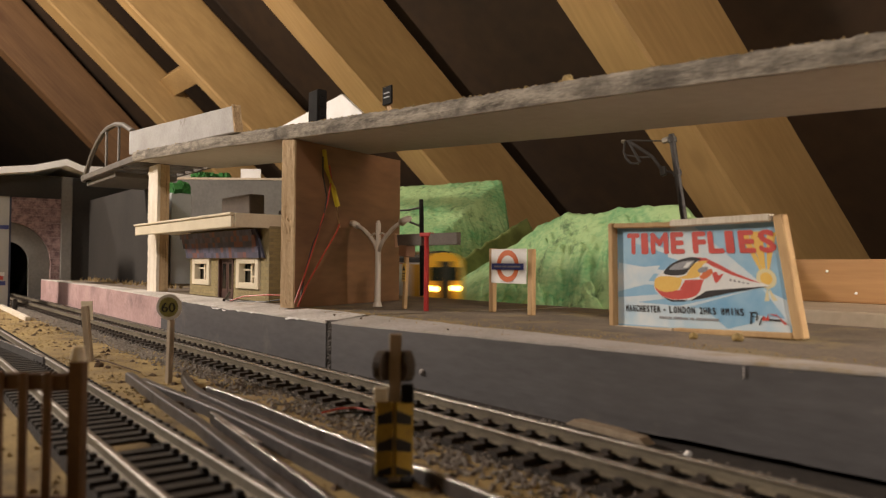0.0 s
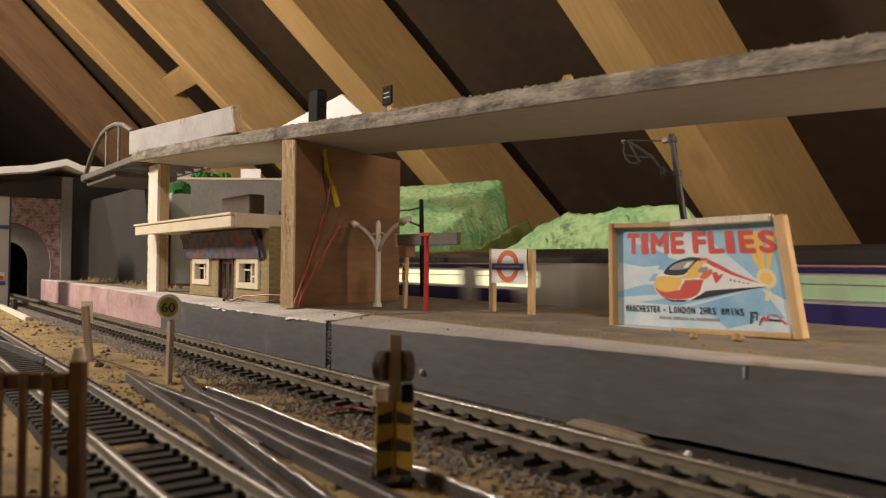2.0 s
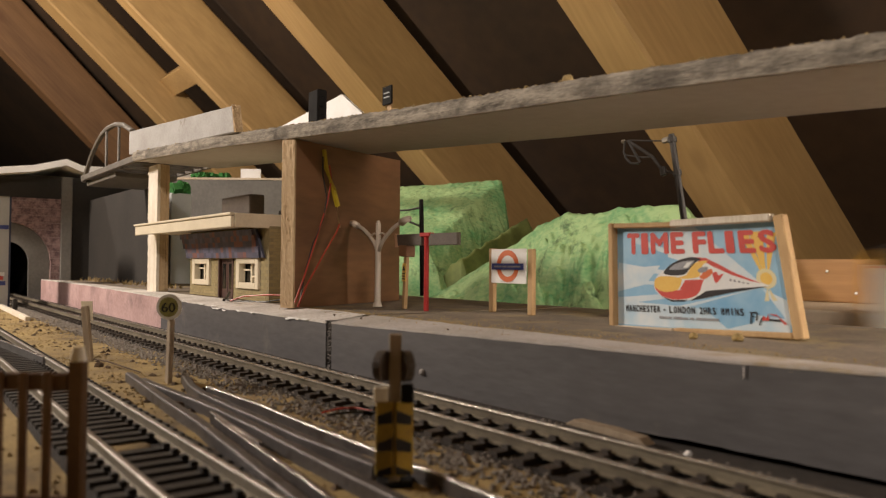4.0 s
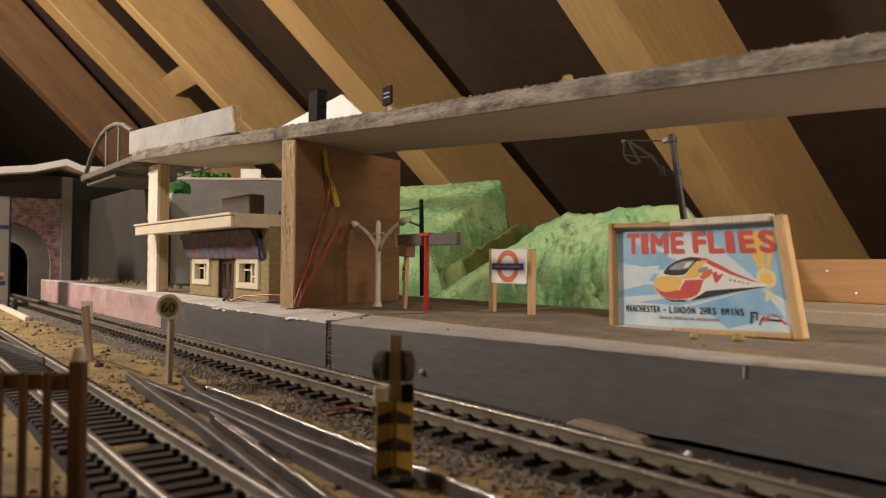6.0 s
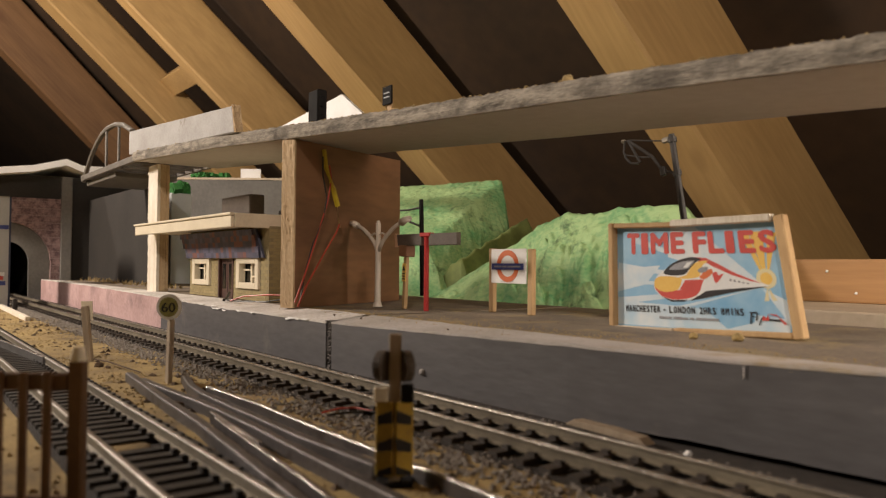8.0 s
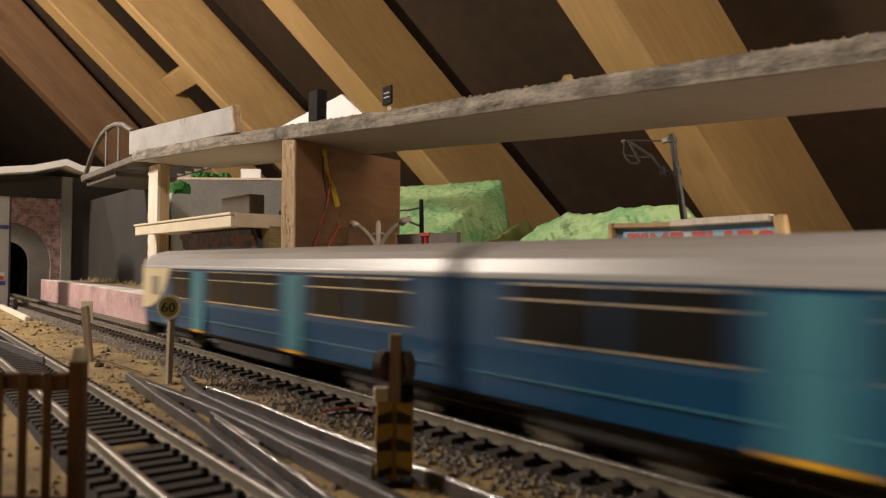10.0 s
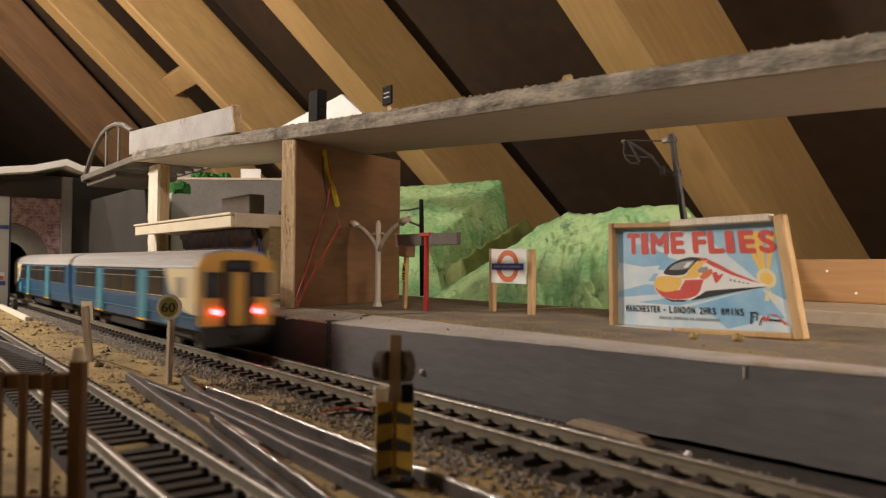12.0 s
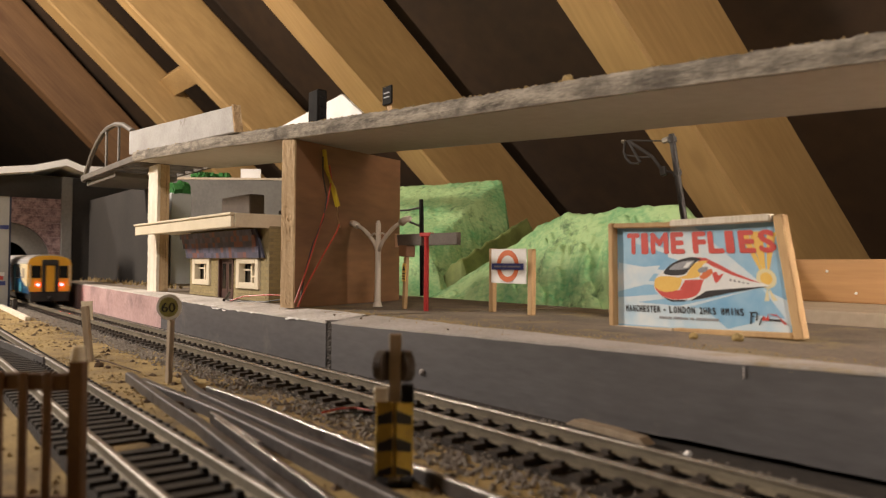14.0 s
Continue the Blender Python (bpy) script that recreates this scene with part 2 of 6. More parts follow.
hill_bump = [q for q in M["hill"].node_tree.nodes if q.type == "BUMP"][0]
hill_bump.inputs["Distance"].default_value = 0.003
for key in ("rafter", "rafter_old"):
    t_ = M[key].node_tree
    base = t_.nodes["Principled BSDF"].inputs["Base Color"]
    src = base.links[0].from_socket
    vo, mix, tc, mp_, rp = (t_.nodes.new(k) for k in ("ShaderNodeTexVoronoi", "ShaderNodeMix", "ShaderNodeTexCoord", "ShaderNodeMapping", "ShaderNodeValToRGB"))
    mp_.inputs["Scale"].default_value = (9.0, 9.0, 4.2)
    vo.inputs["Scale"].default_value = 1.0
    rp.color_ramp.elements[0].position, rp.color_ramp.elements[1].position = 0.05, 0.13
    rp.color_ramp.elements[0].color, rp.color_ramp.elements[1].color = (0.75, 0.75, 0.75, 1), (0, 0, 0, 1)
    mix.data_type = "RGBA"
    t_.links.new(tc.outputs["Object"], mp_.inputs[0]), t_.links.new(mp_.outputs[0], vo.inputs["Vector"])
    t_.links.new(vo.outputs["Distance"], rp.inputs[0]), t_.links.new(rp.outputs[0], mix.inputs["Factor"])
    t_.links.new(src, mix.inputs["A"]), t_.links.new(mix.outputs["Result"], base)
    mix.inputs["B"].default_value = (0.13, 0.06, 0.025, 1)
for key, width in (("brick_paper", 0.0105),):
    t_ = M[key].node_tree
    base = t_.nodes["Principled BSDF"].inputs["Base Color"]
    src = base.links[0].from_socket
    bk, mix, tc = t_.nodes.new("ShaderNodeTexBrick"), t_.nodes.new("ShaderNodeMix"), t_.nodes.new("ShaderNodeTexCoord")
    rot = t_.nodes.new("ShaderNodeMapping")
    rot.inputs["Rotation"].default_value = (radians(90), 0, radians(90))
    mix.data_type = "RGBA"
    bk.inputs["Scale"].default_value = 1.0
    bk.inputs["Brick Width"].default_value, bk.inputs["Row Height"].default_value, bk.inputs["Mortar Size"].default_value = 0.009, 0.0034, 0.0004
    t_.links.new(tc.outputs["Object"], rot.inputs[0]), t_.links.new(rot.outputs[0], bk.inputs["Vector"])
    t_.links.new(bk.outputs["Fac"], mix.inputs["Factor"]), t_.links.new(src, mix.inputs["A"])
    mix.inputs["B"].default_value = (0.28, 0.21, 0.20, 1)
    t_.links.new(mix.outputs["Result"], base)


# ---- mesh helpers ----
def box(bm, x0, x1, y0, y1, z0, z1, m=None):
    vs = [Vector((x, y, z)) for x in (x0, x1) for y in (y0, y1) for z in (z0, z1)]
    if m is not None:
        vs = [m @ v for v in vs]
    v = [bm.verts.new(p) for p in vs]
    for f in ((0, 1, 3, 2), (4, 6, 7, 5), (0, 4, 5, 1), (2, 3, 7, 6), (0, 2, 6, 4), (1, 5, 7, 3)):
        bm.faces.new([v[i] for i in f])
    return bm


def bevel(bm, width, segments=2):
    bmesh.ops.bevel(bm, geom=list(bm.edges), offset=width, segments=segments, affect="EDGES", profile=0.6)
    return bm


def tube(bm, path, radius, segs=8, radius_end=None):
    """A round bar along a path of points, with closed ends."""
    path = [Vector(p) for p in path]
    rings = []
    for i, p in enumerate(path):
        d = (path[min(i + 1, len(path) - 1)] - path[max(i - 1, 0)]).normalized()
        a = d.cross(Vector((0, 0, 1)) if abs(d.z) < 0.9 else Vector((1, 0, 0))).normalized()
        b = d.cross(a)
        r = radius + ((radius_end or radius) - radius) * i / max(1, len(path) - 1)
        rings.append([bm.verts.new(p + (a * math.cos(k) + b * math.sin(k)) * r)
                      for k in (2 * math.pi * j / segs for j in range(segs))])
    for r0, r1 in zip(rings, rings[1:]):
        for j in range(segs):
            bm.faces.new((r0[j], r0[(j + 1) % segs], r1[(j + 1) % segs], r1[j]))
    bm.faces.new(rings[0]), bm.faces.new(rings[-1][::-1])
    return bm


def strip(bm, section, path):
    """A closed section of (side, up) swept along a level path."""
    path = [Vector(p) for p in path]
    rings = []
    for i, p in enumerate(path):
        d = path[min(i + 1, len(path) - 1)] - path[max(i - 1, 0)]
        d.z = 0
        d.normalize()
        s = Vector((-d.y, d.x, 0))
        rings.append([bm.verts.new(p + s * a + Vector((0, 0, b))) for a, b in section])
    n = len(section)
    for r0, r1 in zip(rings, rings[1:]):
        for j in range(n):
            bm.faces.new((r0[j], r1[j], r1[(j + 1) % n], r0[(j + 1) % n]))
    bm.faces.new(rings[0]), bm.faces.new(rings[-1][::-1])
    return bm


def slab(bm, outline, lift, thick):
    """A plate over a plan outline; lift gives the underside's height at (x, y)."""
    low = [bm.verts.new((x, y, lift(x, y))) for x, y in outline]
    top = [bm.verts.new((x, y, lift(x, y) + thick)) for x, y in outline]
    n = len(outline)
    bm.faces.new(low[::-1]), bm.faces.new(top)
    for i in range(n):
        bm.faces.new((low[i], low[(i + 1) % n], top[(i + 1) % n], top[i]))
    return bm


def plate(bm, points, thick_vector):
    """A flat polygon of any turn, with a thickness."""
    a = [bm.verts.new(p) for p in points]
    b = [bm.verts.new(Vector(p) + Vector(thick_vector)) for p in points]
    n = len(a)
    bm.faces.new(a), bm.faces.new(b[::-1])
    for i in range(n):
        bm.faces.new((a[i], b[i], b[(i + 1) % n], a[(i + 1) % n]))
    return bm


def mesh_of(name, bm, mat, smooth=False):
    bmesh.ops.recalc_face_normals(bm, faces=bm.faces)
    me = bpy.data.meshes.new(name)
    bm.to_mesh(me)
    bm.free()
    me.materials.append(M[mat])
    if smooth:
        me.polygons.foreach_set("use_smooth", [True] * len(me.polygons))
    return me


def part(name, bm, mat, parent=None, label="", smooth=False):
    ob = new(name, mesh_of(name, bm, mat, smooth))
    if parent is not None:
        ob.parent = parent
    return tagged(ob, label) if label else ob


def thing(name, label, category, group="", kind="", at=None):
    ob = new(name)
    ob.empty_display_size = 0.02
    if at is not None:
        ob.matrix_world = at
    return tagged(ob, label, category, group, kind)


def B(*a, bev=0.0, m=None):
    bm = box(bmesh.new(), *a, m=m)
    return bevel(bm, bev) if bev else bm


def writing(text, size):
    """Points and faces of flat lettering, from x = 0, on the baseline y = 0."""
    cu = bpy.data.curves.new("lettering", "FONT")
    cu.body, cu.size, cu.resolution_u = text, size, 3
    ob = bpy.data.objects.new("lettering", cu)
    scene.collection.objects.link(ob)
    bpy.context.view_layer.update()
    me = bpy.data.meshes.new_from_object(ob.evaluated_get(bpy.context.evaluated_depsgraph_get()))
    vs, fs = [v.co.copy() for v in me.vertices], [list(p.vertices) for p in me.polygons]
    bpy.data.objects.remove(ob)
    bpy.data.curves.remove(cu)
    bpy.data.meshes.remove(me)
    return vs, fs


GROUND = -0.0052


# ---- attic ----
def attic():
    """Back roof slope at Y + Z = 0.65, front slope behind the camera, gables, floor."""
    floor = part("floor", B(-4.6, 4.6, -3.2, 0.9, -0.86, -0.80), "pale_ply")
    tagged(floor, "bare boarded attic floor below the layout", "floor", kind="structure")
    r2 = math.sqrt(0.5)
    out = 0.13
    lean = Matrix(((1, 0, 0, 0), (0, r2, r2, 0), (0, -r2, r2, 0), (0, 0, 0, 1)))
    # local y runs down the slope, local z points out through the roof
    at = Matrix.Translation((0, 0.65, 0)) @ lean
    part_ob = part("wall_north", B(-4.6, 4.6, -2.9, 1.2, out, out + 0.03, m=at), "felt")
    tagged(part_ob, "dark roofing felt behind the sloping rafters", "roof", kind="structure")
    back = Matrix.Translation((0, -2.95, 0)) @ Matrix(((1, 0, 0, 0), (0, r2, -r2, 0), (0, r2, r2, 0), (0, 0, 0, 1)))
    o = part("wall_south", B(-4.6, 4.6, -1.2, 2.9, 0.1, 0.13, m=back), "felt")
    tagged(o, "dark felt of the opposite roof slope", "roof", kind="structure")
    for n, x in (("wall_west", -4.6), ("wall_east", 4.6)):
        o = part(n, B(x - 0.05, x + 0.05, -3.3, 1.0, -0.8, 2.1), "felt")
        tagged(o, "dark gable end of the attic", "wall", kind="structure")
    # rafters: left edge x at y = 0.3, drift in x per metre of y, width, wood
    for x, s, w, d, mat in ((-0.485, 0.147, 0.055, 0.140, "rafter"), (-0.9012, 0.22, 0.055, 0.115, "rafter"), (-1.262, 0.26, 0.032, 0.105, "rafter"),
                            (-1.569, 0.19, 0.055, 0.075, "rafter"), (-2.10, 0.0, 0.06, 0.12, "rafter_old"), (-0.02, 0.15, 0.055, 0.12, "rafter"), (0.42, 0.15, 0.055, 0.12, "rafter"), (0.9, 0.15, 0.055, 0.12, "rafter")):
        bm = bmesh.new()
        ends = []
        for y in (-1.35, 1.35):
            for dx in (0, w):
                for k in (0.0, d):
                    ends.append(bm.verts.new((x + s * (y - 0.3) + dx - x, y + k * r2, 0.65 - y + k * r2)))
        for f in ((0, 1, 3, 2), (4, 6, 7, 5), (0, 4, 5, 1), (2, 3, 7, 6), (0, 2, 6, 4), (1, 5, 7, 3)):
            bm.faces.new([ends[i] for i in f])
        for v in bm.verts:
            v.co = lean.inverted() @ (v.co - Vector((0, 0.65, 0)))
        bevel(bm, 0.003, 1)
        # turned so that the grain runs along the length
        turn = Matrix.Rotation(radians(90), 4, "X")
        bm.transform(turn.inverted())
        o = part("rafter", bm, mat)
        o.matrix_world = Matrix.Translation((x, 0, 0)) @ at @ turn
        tagged(o, "sloping sawn pine roof rafter" if mat == "rafter" else "older dark brown sloping roof rafter", "rafter", "roof rafters", "structure")
    # a short noggin between two rafters
    bm = B(-0.115, 0.135, -0.020, 0.020, 0.0, 0.04, bev=0.002)
    o = part("noggin", bm, "rafter")
    o.matrix_world = Matrix.Translation((-1.455, 0.330, 0.392)) @ lean
    tagged(o, "short pine cross piece between two rafters", "timber", kind="structure")


# ---- baseboard ----
def ground():
    bm = bmesh.new()
    nx, ny = 170, 60
    x0, x1, y0, y1 = -1.5, 0.3, -0.40, 0.03
    g = []
    for j in range(ny + 1):
        row = []
        for i in range(nx + 1):
            x, y = x0 + (x1 - x0) * i / nx, y0 + (y1 - y0) * j / ny
            row.append(bm.verts.new((x, y, GROUND + 0.0007 * noise.noise((x * 40, y * 40, 0)) + 0.0004 * noise.noise((x * 160, y * 160, 3)))))
        g.append(row)
    for j in range(ny):
        for i in range(nx):
            bm.faces.new((g[j][i], g[j][i + 1], g[j + 1][i + 1], g[j + 1][i]))
    # plain board all round it, out to the eaves
    for a in ((-4.4, x0, -0.9, 0.62), (x1, 4.4, -0.9, 0.62), (x0, x1, -0.9, y0), (x0, x1, y1, 0.62)):
        vs = [bm.verts.new((x, y, GROUND)) for x, y in ((a[0], a[2]), (a[1], a[2]), (a[1], a[3]), (a[0], a[3]))]
        bm.faces.new(vs)
    o = part("ground", bm, "sand", smooth=True)
    tagged(o, "sandy scatter on the layout's baseboard", "ground", kind="structure")
    # Unseen board, added to keep stair_bulb's light off the fence and hazard post.
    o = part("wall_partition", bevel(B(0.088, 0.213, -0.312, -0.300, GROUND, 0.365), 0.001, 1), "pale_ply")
    tagged(o, "unseen upright board added to block light", "wall", kind="structure")
    o = part("baseboard", B(-4.4, 4.4, -0.9, 0.62, -0.03, -0.0075), "pale_ply")
    tagged(o, "thick plywood baseboard under the layout", "board", kind="structure")


def pebbles(name, label, count, spots, size, mat, seed, flat=0.7):
    """Loose little stones; spots(rng) gives each one's x, y and lift."""
    rng = random.Random(seed)
    vs, fs = [], []
    for _ in range(count):
        x, y, z = spots(rng)
        r = size * rng.uniform(0.55, 1.35)
        a = rng.uniform(0, 6.3)
        k = len(vs)
        for ang in (0, 1.57, 3.14, 4.71):
            q = r * rng.uniform(0.7, 1.2)
            vs.append((x + q * math.cos(a + ang), y + q * math.sin(a + ang), z + r * flat * rng.uniform(-0.2, 0.3)))
        vs.append((x + r * rng.uniform(-0.3, 0.3), y + r * rng.uniform(-0.3, 0.3), z + r * flat * rng.uniform(0.7, 1.2)))
        vs.append((x, y, z - r))
        for i in range(4):
            fs += [(k + i, k + (i + 1) % 4, k + 4), (k + (i + 1) % 4, k + i, k + 5)]
    me = bpy.data.meshes.new(name)
    me.from_pydata(vs, [], fs)
    me.materials.append(M[mat])
    return tagged(new(name, me), label, "gravel", kind="stuff")


def lump(size, seed):
    """A rounded, uneven lump standing on z = 0."""
    bm = bmesh.new()
    bmesh.ops.create_icosphere(bm, subdivisions=3, radius=size)
    for v in bm.verts:
        v.co *= 1 + 0.28 * noise.noise(v.co / size * 1.3 + Vector((seed, 0, 0))) + 0.10 * noise.noise(v.co / size * 4 + Vector((0, seed, 0)))
        v.co.z = max(0.0, v.co.z * 0.85 + size * 0.55)
    return bm


# ---- track ----
HALF_RAIL = [(0.0012, -0.0036), (0.0012, -0.0032), (0.00035, -0.0028), (0.00035, -0.0012), (0.00078, -0.0009),
             (0.00078, -0.00045), (0.00070, -0.00022), (0.00052, -0.00008), (0.00026, -0.00001)]
RAIL = [(-a, b) for a, b in HALF_RAIL] + HALF_RAIL[::-1]


def sleeper_mesh(half, width, mat="sleeper"):
    bm = bmesh.new()
    box(bm, -width / 2, width / 2, -half, half, -0.0050, -0.0034)
    for s in (-1, 1):
        for q in (-1, 1):
            c = s * 0.00825 + q * 0.0018
            box(bm, -width * 0.32, width * 0.32, c - 0.0007, c + 0.0007, -0.0034, -0.0025)
    return mesh_of("sleeper", bm, mat)


def track(label, y, x0, x1, far0, far1, pitch, half, width, lift=0.0, skip=(), tilt=0.0, bed=0.0, wood="sleeper", metal="rail"):
    t = thing("railway_track", label, "railway track", "railway tracks", at=pose(0, y, lift, 0, 0, tilt))
    for s in (-1, 1):
        rail = part("rail", strip(bmesh.new(), RAIL, [(far0, s * 0.00825, 0), (x0, s * 0.00825, 0), (x1, s * 0.00825, 0), (far1, s * 0.00825, 0)]), metal, t)
        rail.data.materials.append(M["rail_side"])
        for p in rail.data.polygons:
            if p.normal.z < 0.1 or p.center.z < -0.0007:
                p.material_index = 1
    part("track_bed", B(x0 - 0.3, x1 + 0.3, -half - 0.0015, max(half + 0.0015, bed), -0.0075, -0.0047), "bed", t, "dark gritty track bed")
    me = sleeper_mesh(half, width, wood)
    n = int((x1 - x0) / pitch)
    rng = random.Random(5)
    for i in range(n):
        x = x0 + i * pitch
        if any(a < x < b for a, b in skip):
            continue
        s = new("sleeper", me)
        s.parent = t
        s.matrix_local = pose(x, 0, 0, 0, 0, rng.uniform(-1.2, 1.2))
    return t


def loose_rail(label, path, parent, wide=0.0016, high=0.0042, mat="point_top", side="point_rail"):
    h = high - 0.0042
    right = [(wide, -0.0060), (wide, h - 0.0007), (wide * 0.94, h - 0.0003), (wide * 0.78, h - 0.0001), (wide * 0.5, h)]
    sec = [(-a, b) for a, b in right] + right[::-1]
    o = part("point_rail", strip(bmesh.new(), sec, path), mat, parent, label)
    o.data.materials.append(M[side])
    for p in o.data.polygons:
        if p.normal.z < 0.25:
            p.material_index = 1
    return o


# ---- platform and deck ----
def platform_edge(x):
    """The platform's front edge, slightly bowed: its y and its height."""
    y = float(np.interp(x, (-0.98, -0.29, -0.19, -0.15, -0.10, -0.06, 0.1, 0.5), (0.0275, 0.0262, 0.0283, 0.0290, 0.0325, 0.0355, 0.042, 0.05)))
    z = float(np.interp(x, (-0.98, -0.76, -0.53, -0.41, -0.29, -0.15, -0.10, -0.06, 0.1, 0.5), (0.0195, 0.0195, 0.0172, 0.0158, 0.0158, 0.0184, 0.0188, 0.0199, 0.0200, 0.0200)))
    return y, z


def platform():
    y1, inner, low = 0.184, 0.018, -0.0030
    for x0, x1, mat, lab in ((-0.2870, 0.5, "grey_paint", "dark grey painted wooden platform section"),
                             (-0.530, -0.2920, "grey_paint", "dark grey painted wooden platform section with a chipped end"),
                             (-1.0, -0.5305, "pink_paint", "dull pink painted wooden platform section")):
        p = thing("platform", lab, "platform", "platform sections", "structure")
        bm = bmesh.new()
        n = max(2, int((x1 - x0) / 0.004))
        rows = []
        for i in range(n + 1):
            x = x0 + (x1 - x0) * i / n
            y0, top = platform_edge(x)
            w = 0.00025 * noise.noise((x * 18, 0, 1))
            ragged = 0.0005 * noise.noise((x * 60, 0, 1)) + 0.0003 * noise.noise((x * 200, 0, 2)) - float(np.interp(x, (-0.145, -0.128), (0.0030, 0.0)))
            u = 0.0004 * noise.noise((x * 25, 5, 1))
            rows.append([bm.verts.new(c) for c in ((x, y0 + w, low + ragged), (x, y0 + w, top - 0.0008 + u), (x, y0 + 0.001 + w, top - 0.0006 + u),
                                                   (x, y0 + 0.026, inner - 0.0010), (x, y1, inner - 0.0010), (x, y1, low))])
        for a, b in zip(rows, rows[1:]):
            for k in range(6):
                bm.faces.new((a[k], a[(k + 1) % 6], b[(k + 1) % 6], b[k]))
        bm.faces.new(rows[0]), bm.faces.new(rows[-1])
        part("face", bm, mat, p)
        bm = bmesh.new()
        edge = []
        for i in range(n + 1):
            x = x0 + (x1 - x0) * i / n
            y0, top = platform_edge(x)
            e = 0.0025 * noise.noise((x * 30, 2, 9)) + 0.001 * noise.noise((x * 120, 2, 9))
            edge.append([bm.verts.new(c) for c in ((x, y0 - 0.0002 + 0.0006 * noise.noise((x * 150, 7, 1)), top + 0.0003 * noise.noise((x * 90, 3, 1))), (x, y0 + 0.021 + e, inner + 0.0002))])
        for a, b in zip(edge, edge[1:]):
            bm.faces.new((a[0], b[0], b[1], a[1]))
        ret = bmesh.ops.extrude_face_region(bm, geom=list(bm.faces))
        bmesh.ops.translate(bm, vec=(0, 0, -0.0008), verts=[v for v in ret["geom"] if isinstance(v, bmesh.types.BMVert)])
        part("edge_strip", bm, "coping" if x1 > 0 else "white_coping", p, "pale scuffed painted platform edge")
        part("surface", slab(bmesh.new(), [(x0 + (x1 - x0) * k / 20, platform_edge(x0 + (x1 - x0) * k / 20)[0] + 0.019) for k in range(21)] + [(x1, y1 - 0.0005), (x0, y1 - 0.0005)],
                             lambda x, y: inner - 0.0011, 0.0010), "tarmac", p, "dusty grey-brown platform surface")
    g = thing("joint_filler", "lumpy dark filler in the platform joint", "filler", kind="structure")
    bm = bmesh.new()
    rows = []
    for i in range(41):
        z = GROUND + (0.0162 - GROUND) * i / 40
        row = [bm.verts.new((-0.2934 + 0.0075 * j / 10 + 0.0003 * noise.noise((i * 0.7, j, 3)),
                             0.0262 + 0.0013 * abs(noise.noise((i * 0.42, j * 0.55, 1))) + 0.0011 * abs(noise.noise((i * 0.9, j * 0.3, 5))) + 0.0006 * (j > 6), z)) for j in range(11)]
        rows.append(row + [bm.verts.new((-0.2859, 0.036, z)), bm.verts.new((-0.2934, 0.036, z))])
    for p, q in zip(rows, rows[1:]):
        for j in range(13):
            bm.faces.new((p[j], p[(j + 1) % 13], q[(j + 1) % 13], q[j]))
    bm.faces.new(rows[0]), bm.faces.new(rows[-1])
    part("filler_strip", bm, "filler", g)


def deck_low(x, y=0):
    return 0.107 - 0.052 * (x + 0.353)


